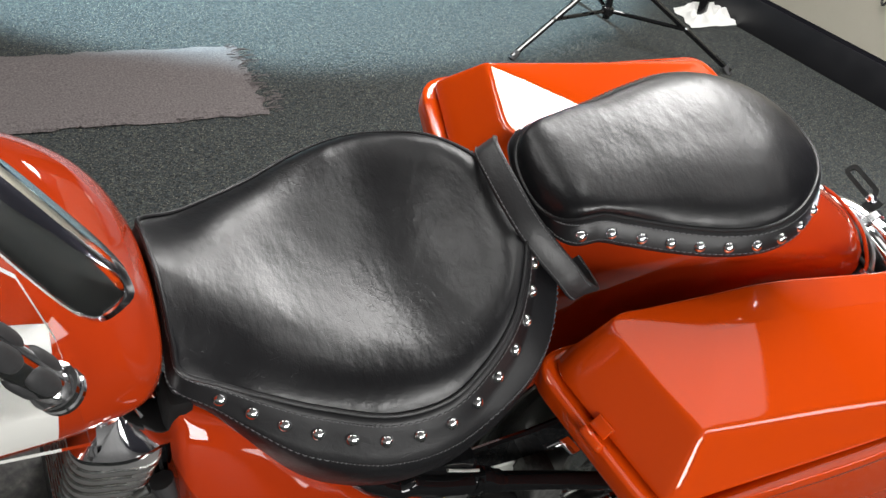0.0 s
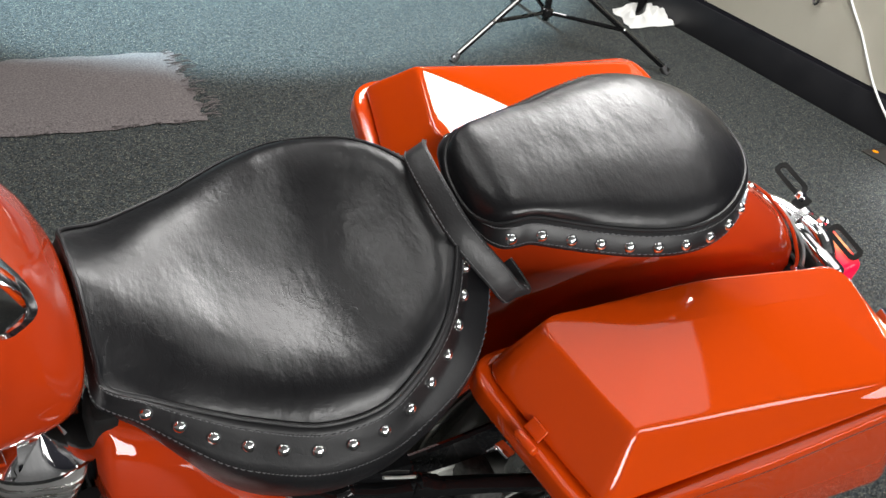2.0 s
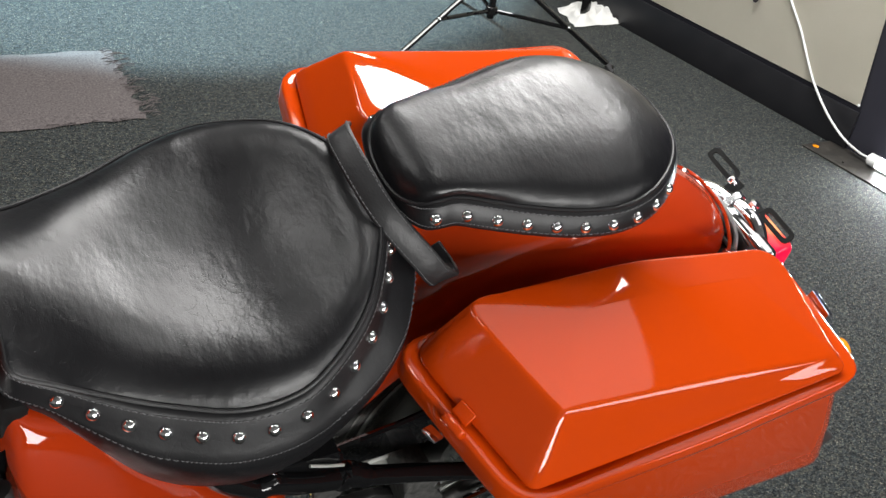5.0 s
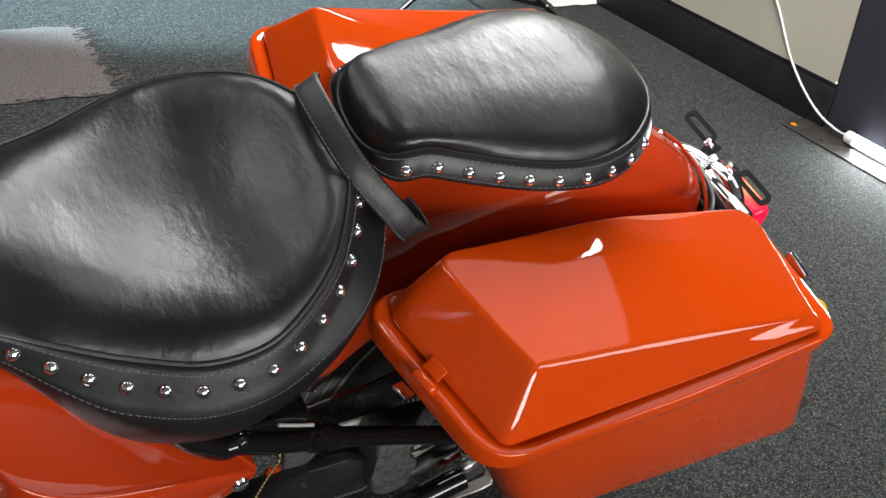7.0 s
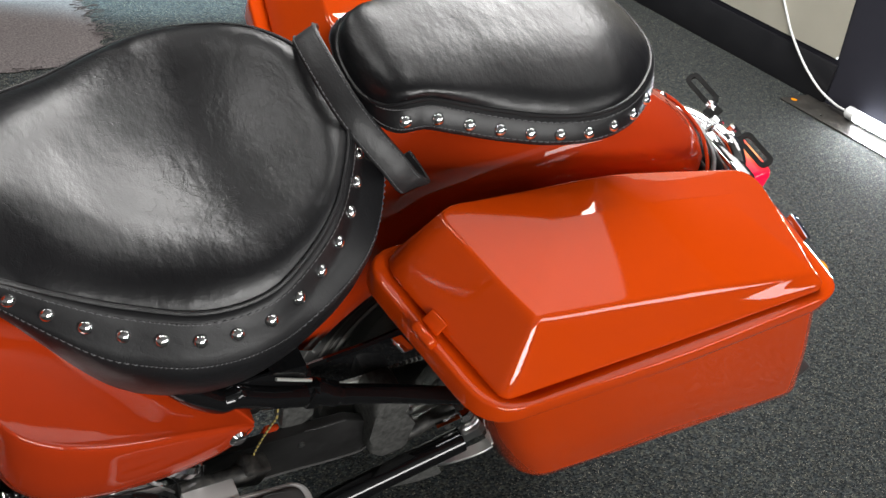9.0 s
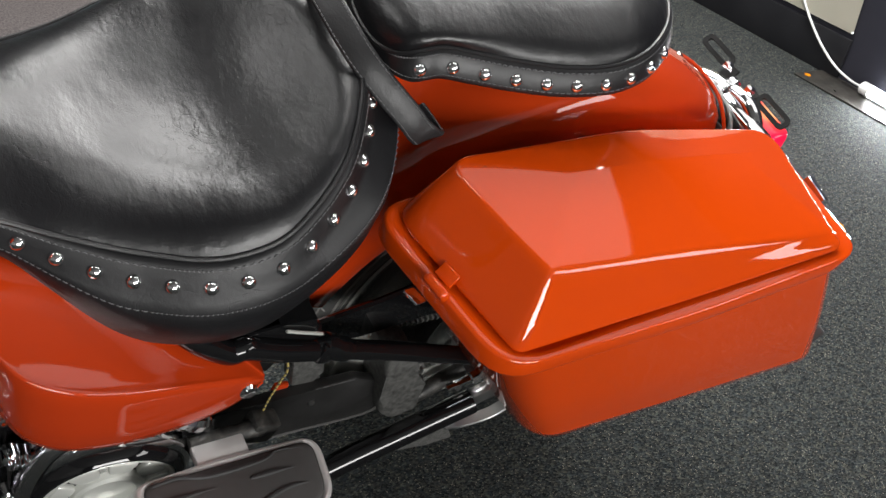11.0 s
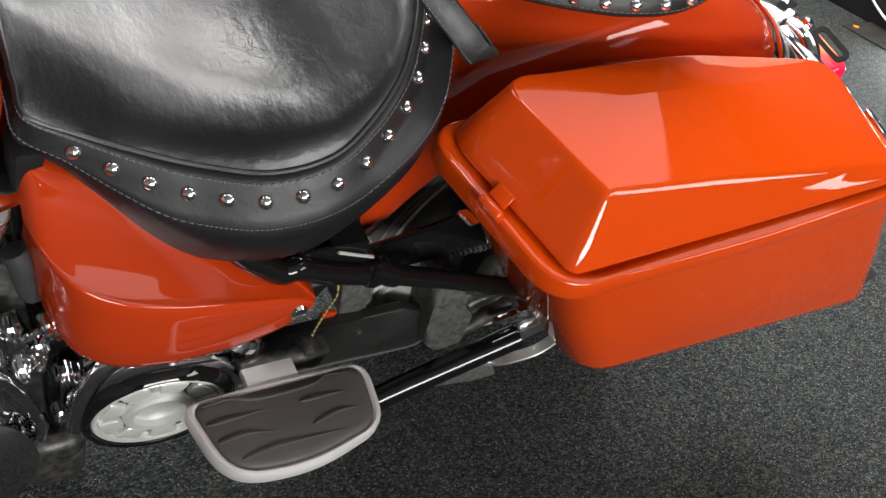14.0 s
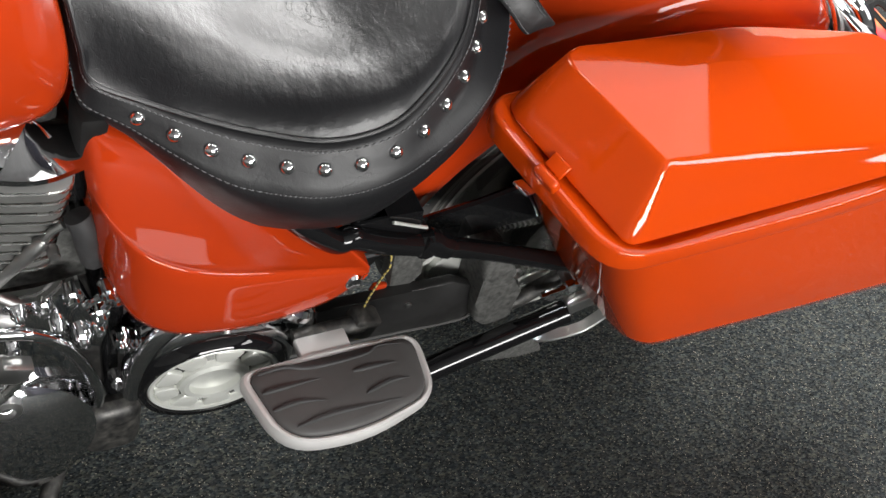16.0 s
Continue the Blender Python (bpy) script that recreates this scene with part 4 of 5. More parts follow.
    cab = spline([(-0.101, -0.2, 0.392), (-0.100, -0.2, 0.415), (-0.098, -0.2, 0.44), (-0.094, -0.2, 0.465), (-0.089, -0.2, 0.49), (-0.086, -0.2, 0.516), (-0.09, -0.18, 0.56)], 6)
    cable = part("braided_cable", tube(cab, 0.0014, 8), YELLOW, bike, "yellow and black braided cable")
    for k in range(2, 36, 2):
        part("dark_band", tube([cab[k] - (cab[k + 1] - cab[k]) * 0.3, cab[k] + (cab[k + 1] - cab[k]) * 0.3], 0.0016, 8), RUBBER, cable)
    part("cover_tab", block((0.022, 0.008, 0.03), (-0.048, -0.15, 0.372), (0, 10, 0), 0.003), ORANGE, bike)
    part("mud_flap", flat([(0.10, 0.172), (0.156, 0.160), (0.25, 0.136), (0.300, 0.132), (0.285, 0.160), (0.257, 0.186), (0.215, 0.200), (0.12, 0.215)], -0.195, -0.187), GREYCAST, bike, "grey flattened lower bracket")


rear_end()


# side cover
def side_cover(side):
    st = [(-0.427, 0.115, 0.630, 0.135, 0.668, 0.095, 0.722), (-0.421, 0.135, 0.575, 0.172, 0.667, 0.110, 0.720), (-0.406, 0.156, 0.522, 0.205, 0.658, 0.120, 0.714),
          (-0.385, 0.173, 0.492, 0.225, 0.648, 0.125, 0.706), (-0.350, 0.189, 0.476, 0.237, 0.634, 0.130, 0.694), (-0.300, 0.197, 0.468, 0.240, 0.616, 0.140, 0.674), (-0.250, 0.201, 0.468, 0.238, 0.600, 0.155, 0.645),
          (-0.205, 0.205, 0.475, 0.234, 0.584, 0.176, 0.612), (-0.165, 0.211, 0.492, 0.229, 0.568, 0.194, 0.580), (-0.140, 0.216, 0.515, 0.223, 0.551, 0.211, 0.558), (-0.129, 0.218, 0.532, 0.219, 0.540, 0.217, 0.545)]
    rings = []
    for x, yl, zl, yc, zc, yu, zu in st:
        dy, dz, ey, ez = yc - yl, zc - zl, yu - yc, zu - zc
        sec = spline([(x, yl - 0.03, zl + 0.004), (x, yl, zl), (x, yl + 0.62 * dy, zl + 0.10 * dz), (x, yl + 0.93 * dy, zl + 0.42 * dz), (x, yc + 0.0015, zl + 0.80 * dz), (x, yc + 0.001, zl + 0.95 * dz), (x, yc - 0.002, zc),
                      (x, yc + 0.12 * ey, zc + 0.04 * ez), (x, yc + 0.42 * ey, zc + 0.26 * ez), (x, yc + 0.74 * ey, zc + 0.60 * ez), (x, yu, zu), (x, yu - 0.03, zu + 0.004)], 4)
        rings.append([(p.x, p.y * side, p.z) for p in sec])
    fine = []
    for i in range(len(rings[0])):
        fine.append(spline([r[i] for r in rings], 4))
    ob = part("side_cover", loft(fine, caps=False, closed=False), ORANGE, bike, "orange teardrop side cover", angle=None)
    part("cover_screw", lathe([(0.011, 0), (0.011, 0.003), (0.008, 0.006), (0.003, 0.0065)], (-0.153, 0.2275 * side, 0.539), (0.1, side, 0.15), 20), CHROME, ob, "chrome cover screw")
    return ob


side_cover(-1)
side_cover(1).location.z = -0.03


# fuel tank
def fuel_tank():
    st = [(-0.428, 0.05, 0.765, 0.800), (-0.432, 0.085, 0.745, 0.815), (-0.442, 0.112, 0.732, 0.834), (-0.462, 0.134, 0.722, 0.872), (-0.50, 0.150, 0.714, 0.920), (-0.56, 0.163, 0.708, 0.957),
          (-0.65, 0.172, 0.704, 0.980), (-0.78, 0.168, 0.70, 0.990), (-0.92, 0.14, 0.70, 0.985), (-1.02, 0.10, 0.72, 0.95), (-1.06, 0.05, 0.76, 0.90)]
    rings = []
    for x, hw, z0, z1 in st:
        row = []
        for k in range(40):
            a = 2 * math.pi * k / 40
            cx, cz = math.cos(a), math.sin(a)
            e = 0.62
            yy = hw * math.copysign(abs(cx) ** e, cx)
            zz = (z0 + z1) / 2 + (z1 - z0) / 2 * math.copysign(abs(cz) ** 0.8, cz)
            if zz > (z0 + z1) / 2:
                yy *= 1 - 0.40 * ((zz - (z0 + z1) / 2) / ((z1 - z0) / 2)) ** 2
            row.append(Vector((x, yy, zz)))
        rings.append(row)
    fine = [spline([r[i] for r in rings], 4) for i in range(40)]
    rr = [[fine[i][k] for i in range(40)] for k in range(len(fine[0]))]
    tank = part("fuel_tank", loft(rr), ORANGE, bike, "orange fuel tank with a white side panel", angle=None)
    cen_ = [sum(r, Vector()) / len(r) for r in rr]
    sel = [[cen_[k] + (rr[k][i] - cen_[k]) * 1.008 for i in range(16, 23)] for k in range(len(rr)) if rr[k][0].x < -0.535 and rr[k][0].x > -0.95]
    part("white_panel", loft(sel, caps=False, closed=False), WHITEPAINT, tank, "white painted panel")
    return tank


fuel_tank()


# engine
def engine():
    eng = part("engine_case", block((0.62, 0.24, 0.26), (-0.60, -0.02, 0.30), (0, 0, 0), 0.04, 4), GRIME, bike, "dark engine and gearbox case")
    cyl = part("rear_cylinder", block((0.05, 0.13, 0.30), (-0.490, -0.02, 0.58), (0, 12, 0), 0.02, 3), GRIME, bike, "finned grey engine cylinder")
    for k in range(9):
        z = 0.560 + 0.0145 * k
        t_ = (8 - k) / 8
        r = round_ring([(-0.530 - 0.012 * t_, -0.145, z + 0.008), (-0.437 - 0.022 * t_, -0.150, z - 0.006), (-0.437 - 0.022 * t_, 0.10, z - 0.006), (-0.530 - 0.012 * t_, 0.10, z + 0.008)], 0.03, 6, 3)
        fin = part("fin", loft([r, [p + Vector((0, 0, 0.003)) for p in r]]), FINS, cyl)
        part("fin_edge", tube([p + Vector((0, 0, 0.0015)) for p in r + r[:1]], 0.0019, 6), SATIN, fin)
    top = []
    for inset, z in ((0.0, 0.685), (-0.004, 0.690), (-0.004, 0.697), (0.006, 0.702), (0.02, 0.718), (0.045, 0.732)):
        top.append(round_ring([(-0.525 + inset, -0.135 + inset, z + 0.006), (-0.475, -0.150 + inset, z + 0.002), (-0.424 - inset, -0.118 + inset, z - 0.016), (-0.440 - inset, 0.06 - inset, z - 0.006), (-0.525 + inset, 0.08 - inset, z + 0.006)], [0.02, 0.03, 0.012, 0.03, 0.03], 6, 4))
    part("rocker_cover", loft(top), CHROME, cyl, "chrome rocker cover")
    # round side cover with a spoked alloy insert
    c, ax = Vector((-0.293, -0.215, 0.363)), Vector((-0.08, -1, -0.06)).normalized()
    ring_ = part("gear_cover", lathe([(0.088, -0.09), (0.095, -0.05), (0.095, -0.012), (0.092, 0.003), (0.087, 0.008), (0.081, 0.007), (0.079, -0.002)], c, ax, 56), BLACK, bike, "round black gear cover with a silver slotted insert")
    part("insert", lathe([(0.079, -0.006), (0.079, 0.004), (0.077, 0.006), (0.073, 0.005), (0.071, -0.001), (0.066, -0.003), (0.045, -0.003), (0.042, 0.006), (0.037, 0.009), (0.031, 0.008), (0.029, 0.000), (0.027, -0.001), (0.012, -0.0005), (0.002, -0.0005)], c, ax, 64), BRUSHED, ring_, "brushed alloy insert")
    u = ax.cross(Vector((0, 0, 1))).normalized()
    v = ax.cross(u)
    for k in range(9):
        a = 2 * math.pi * (k + 0.5) / 9
        d, e = u * math.cos(a) + v * math.sin(a), -u * math.sin(a) + v * math.cos(a)
        fan = lambda g, h: round_ring([c + d * (0.0445 + g) - e * (0.0115 - g) + ax * h, c + d * (0.0700 - g) - e * (0.0190 - g) + ax * h, c + d * (0.0700 - g) + e * (0.0190 - g) + ax * h, c + d * (0.0445 + g) + e * (0.0115 - g) + ax * h], 0.0070, 4, 1)
        part("vane", loft([fan(0.0, -0.003), fan(0.0, 0.0030), fan(0.0007, 0.0042), fan(0.0022, 0.0048)]), BRUSHED, ring_)
    part("chrome_band", lathe([(0.098, -0.09), (0.104, -0.06), (0.105, -0.02), (0.102, -0.010), (0.096, -0.006)], c + Vector((-0.002, 0, 0.005)), ax, 56), CHROME, bike, "chrome ring round the gear cover")
    # primary cover in front of it, with the bolted chrome plate above
    pc = Vector((-0.540, -0.185, 0.272))
    prim = part("primary_cover", lathe([(0.116, -0.10), (0.119, -0.02), (0.116, 0.004), (0.104, 0.016), (0.07, 0.026), (0.03, 0.030), (0.002, 0.031)], pc, (-0.05, -1, 0.1), 56), CHROME, bike, "glossy dark primary cover")
    plate = [(-0.56, 0.540), (-0.483, 0.536), (-0.440, 0.545), (-0.425, 0.495), (-0.410, 0.462), (-0.418, 0.420), (-0.445, 0.435), (-0.468, 0.470), (-0.50, 0.498), (-0.56, 0.50)]
    flat = lambda pts, y0, y1: loft([[(x, y0, z) for x, z in pts], [(x, y1, z) for x, z in pts]])
    part("mount_plate", flat(plate, -0.172, -0.155), CHROME, bike, "chrome bolted engine plate")
    part("inner_plate", flat([(-0.57, 0.50), (-0.47, 0.468), (-0.44, 0.42), (-0.425, 0.33), (-0.57, 0.33)], -0.168, -0.14), CHROME, bike, "chrome inner cover")
    part("chrome_arch", tube(spline([(-0.56, -0.185, 0.518), (-0.523, -0.188, 0.513), (-0.494, -0.19, 0.505), (-0.468, -0.19, 0.479), (-0.449, -0.19, 0.442), (-0.432, -0.19, 0.393), (-0.422, -0.188, 0.343), (-0.42, -0.18, 0.30)], 6), [0.007] * 43, 12), CHROME, bike, "chrome arched cover edge")
    part("chrome_arc", tube(spline([(-0.386, -0.2, 0.345), (-0.383, -0.2, 0.386), (-0.378, -0.2, 0.419), (-0.365, -0.2, 0.455), (-0.346, -0.2, 0.479), (-0.32, -0.2, 0.486), (-0.285, -0.2, 0.480), (-0.246, -0.2, 0.465), (-0.20, -0.19, 0.44)], 6), 0.012, 14), CHROME, bike, "chrome arc over the gear cover")
    for x, z in ((-0.365, 0.40), (-0.372, 0.425), (-0.358, 0.432), (-0.37, 0.372)):
        part("chrome_boss", lathe([(0.012, -0.015), (0.012, 0.002), (0.008, 0.006), (0.003, 0.007)], (x, -0.195, z), (-0.2, -1, 0.2), 14), CHROME, bike, "chrome boss beside the gear cover")
    for n, (x, z) in enumerate([(-0.502, 0.525), (-0.477, 0.528), (-0.449, 0.536), (-0.464, 0.488), (-0.438, 0.451), (-0.423, 0.471), (-0.414, 0.531), (-0.421, 0.493), (-0.394, 0.425), (-0.383, 0.421), (-0.395, 0.335), (-0.42, 0.319), (-0.509, 0.453), (-0.404, 0.526), (-0.388, 0.335), (-0.53, 0.53)]):
        rr_ = 0.0105 if n % 3 else 0.0085
        bolt = part("engine_bolt", lathe([(rr_, -0.016), (rr_, 0.001), (rr_ * 0.75, 0.003), (rr_ * 0.62, 0.003), (rr_ * 0.62, 0.010), (rr_ * 0.3, 0.011), (rr_ * 0.3, 0.006)], (x, -0.178, z), (0, -1, 0.1), 14), CHROME, bike, "chrome engine bolt")
    part("lever", tube(spline([(-0.57, -0.20, 0.385), (-0.545, -0.205, 0.40), (-0.52, -0.205, 0.425), (-0.50, -0.20, 0.455)], 4), 0.006, 10), SATIN, bike, "silver shift lever")
    part("lever_block", block((0.035, 0.02, 0.03), (-0.515, -0.198, 0.455), (0, 25, 0), 0.004), STEEL, bike)
    part("clamp_ring", lathe([(0.017, 0), (0.017, 0.012), (0.010, 0.014), (0.010, 0.002)], (-0.525, -0.19, 0.37), (0, -1, 0.1), 20), STEEL, bike)
    for a, b in (((-0.449, 0.536), (-0.423, 0.471)), ((-0.438, 0.451), (-0.423, 0.471)), ((-0.414, 0.531), (-0.440, 0.515)), ((-0.394, 0.425), (-0.40, 0.455)), ((-0.421, 0.493), (-0.404, 0.526))):
        part("link_bar", tube([(a[0], -0.176, a[1]), (b[0], -0.176, b[1])], 0.0045, 8), CHROME, bike, "chrome link")
    sensor = part("sensor_body", tube([(-0.520, -0.15, 0.545), (-0.505, -0.15, 0.563), (-0.49, -0.15, 0.582), (-0.474, -0.15, 0.603), (-0.470, -0.15, 0.608)], [0.006, 0.006, 0.0075, 0.008, 0.006], 14), STEEL, bike, "silver threaded sensor")
    part("sensor_tip", tube([(-0.472, -0.15, 0.605), (-0.462, -0.15, 0.620), (-0.452, -0.15, 0.627)], 0.0045, 10), STEEL, sensor, "dull brass sensor tip")
    part("sensor_nut", lathe([(0.006, -0.01), (0.006, 0.004)], (-0.463, -0.158, 0.592), (0, -1, 0), 6), STEEL, sensor)
    part("gearbox_wall", flat([(-0.56, 0.545), (-0.45, 0.60), (-0.41, 0.56), (-0.40, 0.50), (-0.56, 0.50)], -0.125, -0.11), GREYCAST, bike, "grey gearbox wall")
    part("frame_neck", block((0.030, 0.05, 0.070), (-0.416, -0.094, 0.700), (0, 0, 0), 0.01), MATTE, bike, "black frame under the seat")
    part("hose", tube(spline([(-0.438, -0.145, 0.632), (-0.432, -0.15, 0.615), (-0.428, -0.15, 0.59), (-0.42, -0.14, 0.55)], 5), 0.014, 12), RUBBER, bike, "black rubber hose")
    part("frame_downtube", tube([(-0.43, -0.1, 0.66), (-0.40, -0.13, 0.45), (-0.385, -0.14, 0.22)], 0.017, 12), BLACK, bike, "black frame tube")
    part("lower_case", block((0.075, 0.04, 0.11), (-0.398, -0.165, 0.212), (0, 0, 0), 0.02, 3), GRIME, bike)
    part("linkage", tube(spline([(-0.23, -0.2, 0.475), (-0.20, -0.21, 0.462), (-0.18, -0.2, 0.44), (-0.17, -0.19, 0.40)], 5), 0.013, 10), CHROME, bike, "chrome linkage under the side cover")


engine()


# passenger floorboard
def floorboard():
    out = [(-0.283, -0.250, 0.425), (-0.165, -0.246, 0.425), (-0.048, -0.252, 0.425), (-0.058, -0.340, 0.425), (-0.165, -0.368, 0.425), (-0.262, -0.352, 0.425)]
    rad = [0.022, 0.03, 0.028, 0.032, 0.05, 0.045]
    c = Vector((-0.17, -0.305, 0.425))

    def r(inset, dz):
        return round_ring([tuple(Vector(p) + (c - Vector(p)).normalized() * inset + Vector((0, 0, dz))) for p in out], [q * (1 - max(0.0, inset) * 17) for q in rad], 6, 4)

    tray = part("floorboard", loft([r(0.012, -0.030), r(0.002, -0.026), r(-0.002, -0.018), r(-0.002, -0.006), r(0.001, -0.001), r(0.005, 0.0), r(0.009, -0.002), r(0.010, -0.006)]), SILVER, bike, "silver passenger floorboard with a grey rubber pad")
    part("rubber_pad", loft([r(0.010, -0.008), r(0.0105, 0.0), r(0.014, 0.003), r(0.024, 0.004)]), GREYRUBBER, tray, "ribbed dark grey rubber pad", angle=50)
    for line in (((-0.262, -0.2605), (-0.230, -0.2584), (-0.202, -0.2665), (-0.162, -0.2686), (-0.124, -0.2668), (-0.107, -0.2604), (-0.080, -0.2640)), ((-0.264, -0.2850), (-0.233, -0.2840), (-0.194, -0.2838)), ((-0.259, -0.3095), (-0.227, -0.3065), (-0.194, -0.3130)),
                 ((-0.150, -0.2856), (-0.120, -0.2860), (-0.094, -0.2873)), ((-0.145, -0.3180), (-0.112, -0.3105), (-0.085, -0.3118)), ((-0.239, -0.3360), (-0.201, -0.3317), (-0.158, -0.3329), (-0.107, -0.3353))):
        pts = spline([(x, y, 0.4292) for x, y in line], 6)
        part("rib", tube(pts, [0.0005 + 0.0024 * math.sin(math.pi * min(1.0, 0.04 + q / (len(pts) - 1)) ** 0.7) for q in range(len(pts))], 6), RUBBER, tray)
    part("board_bracket", block((0.066, 0.034, 0.016), (-0.168, -0.236, 0.414), (0, 0, 0), 0.003), SILVER, bike, "alloy floorboard bracket")
    part("board_hinge", tube([(-0.20, -0.215, 0.412), (-0.105, -0.215, 0.412)], 0.012, 12), GRIME, bike)
    part("pivot_block", block((0.04, 0.03, 0.04), (-0.105, -0.21, 0.405), (0, 20, 0), 0.006), GRIME, bike)
    part("pivot_bolt", lathe([(0.010, 0), (0.010, 0.005), (0.005, 0.006)], (-0.104, -0.212, 0.385), (0, -1, 0.2), 12), YELLOW, bike)


floorboard()


# tail
def tail():
    lamp = part("tail_lamp", block((0.050, 0.094, 0.095), (0.717, -0.086, 0.668), (0, -12, 0), 0.014, 4), REDLENS, bike, "lit red tail lamp lens")
    part("lamp_base", block((0.03, 0.112, 0.085), (0.684, -0.080, 0.674), (0, -12, 0), 0.010, 3), CHROME, lamp)
    for k in range(7):
        part("lens_rib", block((0.002, 0.003, 0.055), (0.7430, -0.120 + 0.011 * k, 0.663), (0, -12, 0), 0.0008, 1), REDLENS, lamp)
    for y, tip in ((-0.090, -1), (0.050, 1)):
        ring_o = round_ring([(0.707, y - 0.034, 0.7180), (0.707, y + 0.034, 0.7180), (0.726, y + 0.034, 0.7335), (0.726, y - 0.034, 0.7335)], 0.011, 6, 3)
        cen = sum(ring_o, Vector()) / len(ring_o)
        ring_i = [cen + Vector(((p - cen).x * 0.42, (p - cen).y * 0.78, (p - cen).z * 0.42)) for p in ring_o]
        thick = Vector((0.003, 0, -0.003))
        bm = bmesh.new()
        n = len(ring_o)
        vs = [[bm.verts.new(p + t) for p in r_] for r_, t in ((ring_o, Vector()), (ring_i, Vector()), (ring_i, thick), (ring_o, thick))]
        for a, b in zip(vs, vs[1:] + vs[:1]):
            for i in range(n):
                bm.faces.new((a[i], a[(i + 1) % n], b[(i + 1) % n], b[i]))
        slot = part("plate_bracket", bm, MATTE, bike, "matte black slotted plate bracket")
        part("bracket_tab", block((0.03, 0.022, 0.004), (0.708, y - tip * 0.044, 0.716), (0, -35, 12 * tip), 0.001, 1), MATTE, slot)
    part("bracket_arm", ribbon(spline([(0.66, -0.022, 0.712), (0.69, -0.02, 0.728), (0.704, -0.02, 0.722)], 4), (0.1, 1, 0), 0.004, 0.013), DARKCHROME, bike, "chrome plate bracket arm")
    for y in (0.008, -0.048):
        part("bracket_bolt", lathe([(0.009, 0), (0.009, 0.008), (0.005, 0.011)], (0.697, y, 0.727), (0.3, 0, 1), 6), CHROME, bike, "chrome bracket bolt")
    bar = spline([(0.635, 0.085, 0.630), (0.660, 0.062, 0.668), (0.680, 0.036, 0.690), (0.688, -0.016, 0.708), (0.689, -0.066, 0.716), (0.686, -0.104, 0.696), (0.665, -0.128, 0.66), (0.64, -0.138, 0.62)], 6)
    part("light_bar", tube(bar, 0.0145, 14), CHROME, bike, "chrome turn signal bar")
    inner = spline([(0.63, 0.05, 0.70), (0.652, 0.015, 0.716), (0.658, -0.03, 0.715), (0.655, -0.075, 0.70), (0.64, -0.105, 0.67)], 6)
    part("inner_bar", tube(inner, 0.004, 10), STEEL, bike)
    part("tail_plate", block((0.05, 0.15, 0.006), (0.650, -0.035, 0.682), (0, 35, 0), 0.002), GRIME, bike, "dark plate behind the fender")
    part("tail_box", block((0.06, 0.13, 0.05), (0.645, -0.03, 0.652), (0, 35, 0), 0.01), GRIME, bike)
    for k, y in enumerate((0.045, 0.015, -0.10)):
        part("fender_bolt", lathe([(0.008, 0), (0.008, 0.006), (0.004, 0.008)], (0.622 - 0.002 * k, y, 0.724 if y > -0.05 else 0.690), (0.6, 0, 0.8), 10), CHROME, bike, "chrome fender bolt")
    for side in (-1, 1):
        s = Vector((0.625, 0.15 * side - 0.01, 0.60))
        pod = part("turn_signal", lathe([(0.002, -0.05), (0.02, -0.045), (0.03, -0.02), (0.033, 0.01), (0.030, 0.014)], s, (1, 0, 0.1), 24), CHROME, bike, "chrome turn signal with an amber lens")
        part("lens", lathe([(0.030, 0.012), (0.028, 0.02), (0.015, 0.026), (0.002, 0.027)], s, (1, 0, 0.1), 24), AMBER, pod)
    edge = [AX + Vector((math.cos(radians(55)), 0, math.sin(radians(55)))) * (0.447 + z) + Vector((0, y, 0)) for y, z in ((-0.109, -0.06), (-0.1, 0.003), (-0.07, 0.028), (-0.03, 0.042), (0.03, 0.042), (0.07, 0.028), (0.1, 0.003), (0.109, -0.06))]
    part("fender_trim", tube(spline(edge, 4), 0.003, 8), ORANGE, bike, "rolled orange fender edge")
    part("seat_screw", tube(spline([(0.428, 0.03, 0.795), (0.434, 0.03, 0.83), (0.446, 0.028, 0.845)], 4), [0.007] * 5 + [0.009] * 4, 12), AMBER, bike, "rusty orange seat screw")


tail()


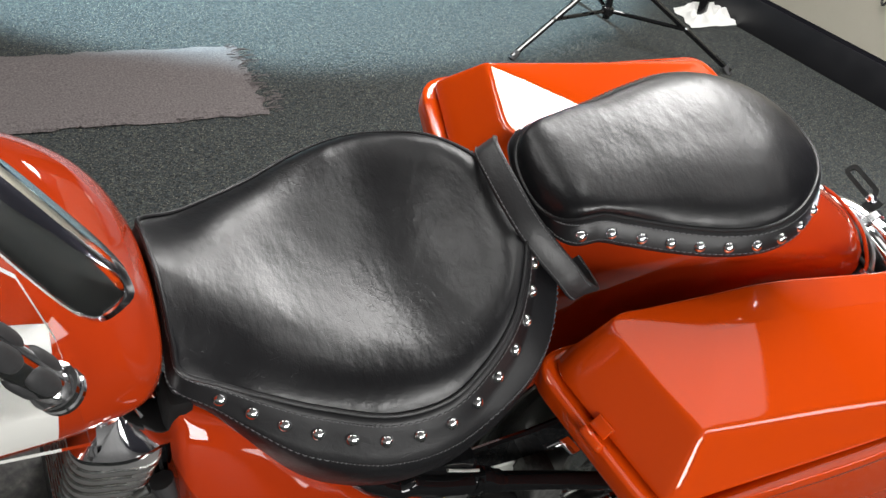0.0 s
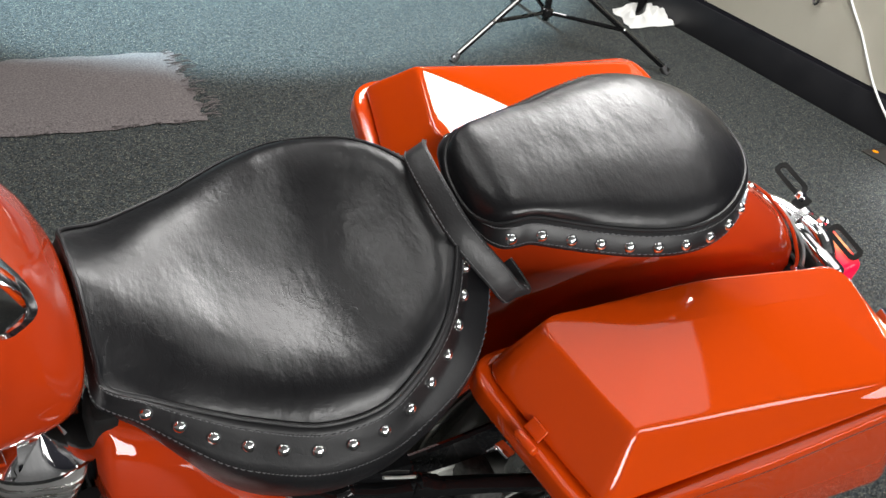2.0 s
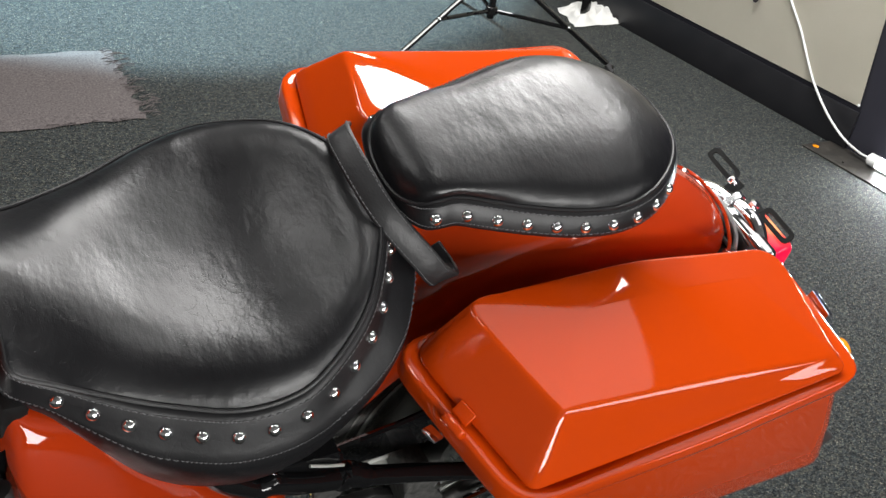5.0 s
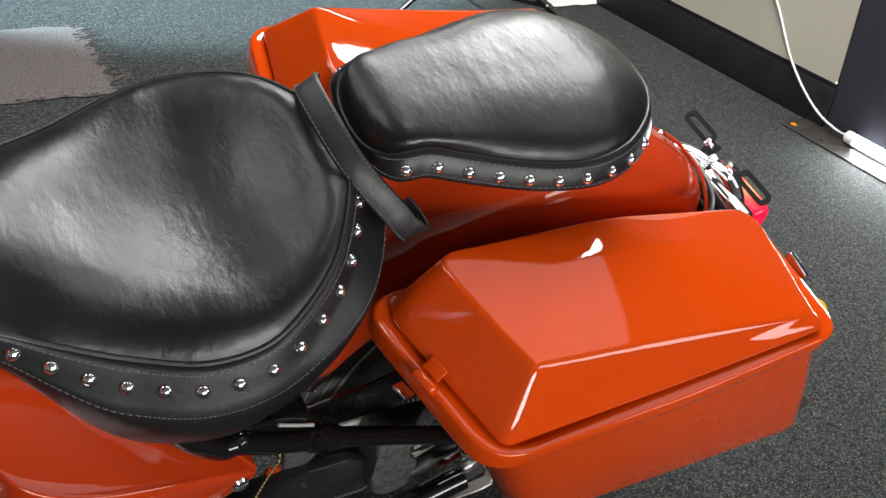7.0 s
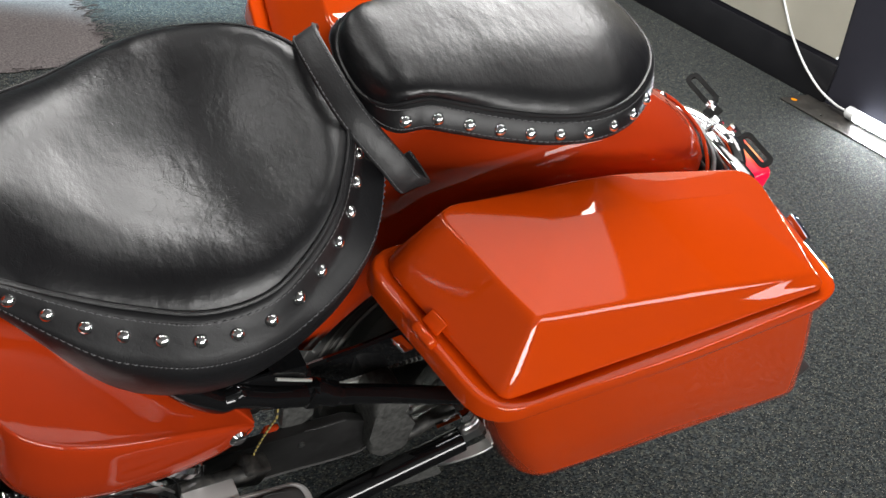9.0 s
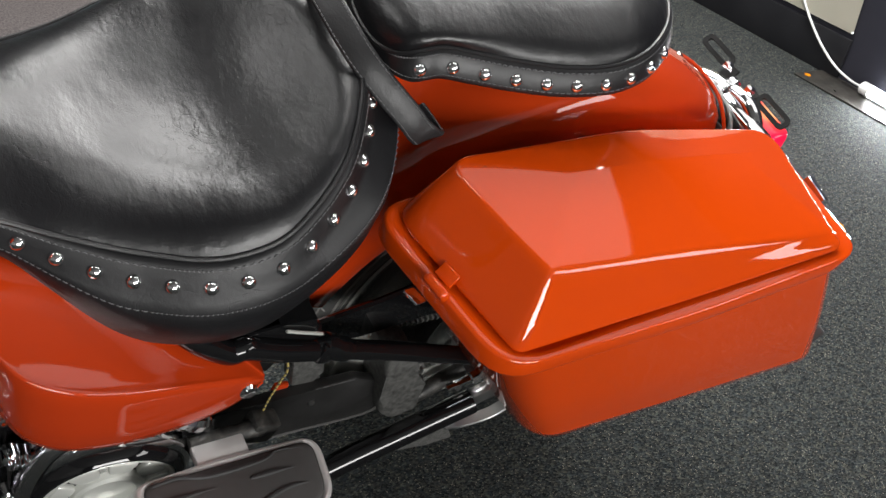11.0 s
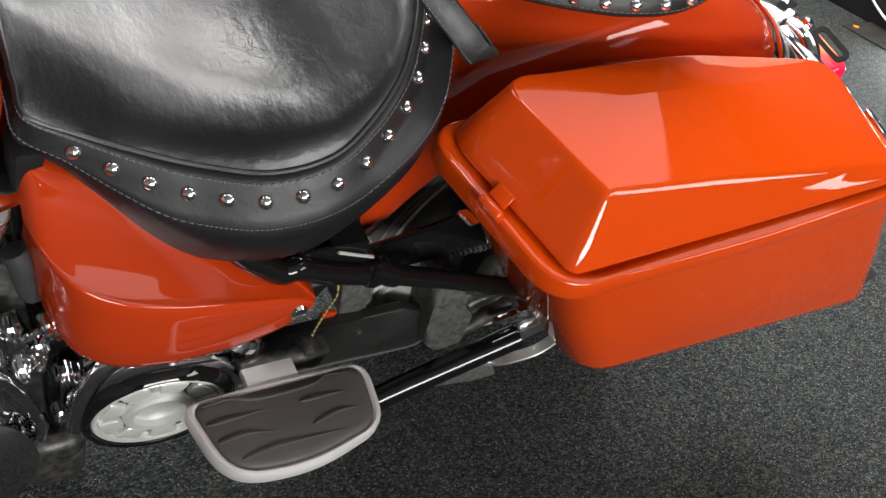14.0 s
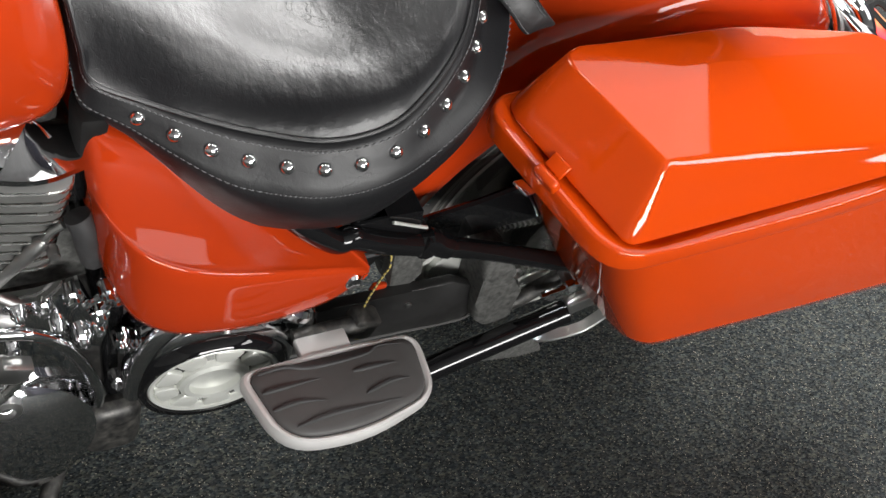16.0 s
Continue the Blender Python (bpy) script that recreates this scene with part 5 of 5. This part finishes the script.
# handlebar end, mirror and windshield
def controls():
    a, b = Vector(((-0.548, -0.262, 1.017))), Vector(((-0.620, -0.285, 1.158)))
    d = (b - a).normalized()
    a = a + d * 0.010
    grip = part("handlebar_grip", tube([a.lerp(b, t) for t in (0, 0.3, 0.6, 1)], 0.0128, 18), CHROME, bike, "chrome handlebar grip with black rubber pads")
    part("end_cap", tube([a - d * 0.002, a, a + d * 0.004, a + d * 0.005, a + d * 0.009, a + d * 0.010, a + d * 0.014, a + d * 0.015], [0.015, 0.0175, 0.0175, 0.0160, 0.0160, 0.0175, 0.0175, 0.014], 28), CHROME, grip)
    u = d.cross(Vector((0, 0, 1))).normalized()
    v = d.cross(u)
    for row in range(4):
        ang = 2 * math.pi * row / 4 + 1.85
        w, s_ = u * math.cos(ang) + v * math.sin(ang), -u * math.sin(ang) + v * math.cos(ang)
        for k in range(3):
            c = a + d * (0.043 + 0.050 * k) + w * 0.0105
            rings = []
            for q in range(13):
                al = -1 + 2 * q / 12
                rad = max(0.02, (1 - abs(al) ** 3.2)) ** 0.5
                rings.append([c + d * al * 0.0205 + s_ * 0.0082 * rad * math.cos(h) + w * 0.0060 * rad * math.sin(h) for h in (2 * math.pi * m / 16 for m in range(16))])
            part("grip_pad", loft(rings), RUBBER, grip, angle=None)
    part("handlebar", tube(spline([tuple(b), (-0.82, -0.30, 1.09), (-0.90, -0.2, 1.03), (-0.95, -0.1, 0.98), (-0.96, 0, 0.97)], 6), 0.0125, 14), CHROME, bike, "chrome handlebar")
    # mirror: a long teardrop with a chrome back
    tip = Vector((-0.520, -0.266, 1.122))
    m_ax = Vector((-0.50, -0.06, 0.86)).normalized()
    m_side = Vector((0.80, 0.30, 0.48)).normalized()
    m_n = m_ax.cross(m_side).normalized()
    outline = []
    for k in range(40):
        t = 2 * math.pi * k / 40
        ct, st_ = math.cos(t), math.sin(t)
        lx = 0.09 - 0.09 * math.copysign(abs(ct) ** 0.55, ct)
        ly = math.copysign(abs(st_) ** 0.6, st_) * (0.0225 - 0.030 * lx)
        outline.append(tip + m_ax * lx + m_side * ly)
    cc = sum(outline, Vector()) / 40
    sh = lambda k, h: [cc + (p - cc) * k + m_n * h for p in outline]
    mirror = part("mirror", loft([sh(0.93, 0.006), sh(0.97, 0.008), sh(1.0, 0.006), sh(1.02, 0.0), sh(0.96, -0.012), sh(0.7, -0.022), sh(0.2, -0.026)]), CHROME, bike, "chrome teardrop mirror", angle=60)
    part("mirror_glass", loft([sh(0.93, 0.004), sh(0.92, 0.0055)]), GLASSMIRROR, mirror)
    shield = [(-0.525, -0.22, 0.868), (-0.537, -0.22, 0.945), (-0.55, -0.22, 1.025), (-0.573, -0.22, 1.10), (-0.60, -0.22, 1.13), (-0.85, -0.22, 1.20), (-0.85, -0.22, 0.87)]
    part("wind_deflector", loft([[Vector(p) for p in shield], [Vector(p) + Vector((0.0, 0.004, 0)) for p in shield]]), CLEAR, bike, "clear acrylic wind deflector", smooth=False)


controls()
# side stand on the left, kickstand foot on the carpet
part("side_stand", tube([(-0.42, -0.10, 0.17), (-0.52, -0.26, 0.10), (-0.545, -0.30, 0.098)], 0.012, 12), GRIME, bike, "black side stand")
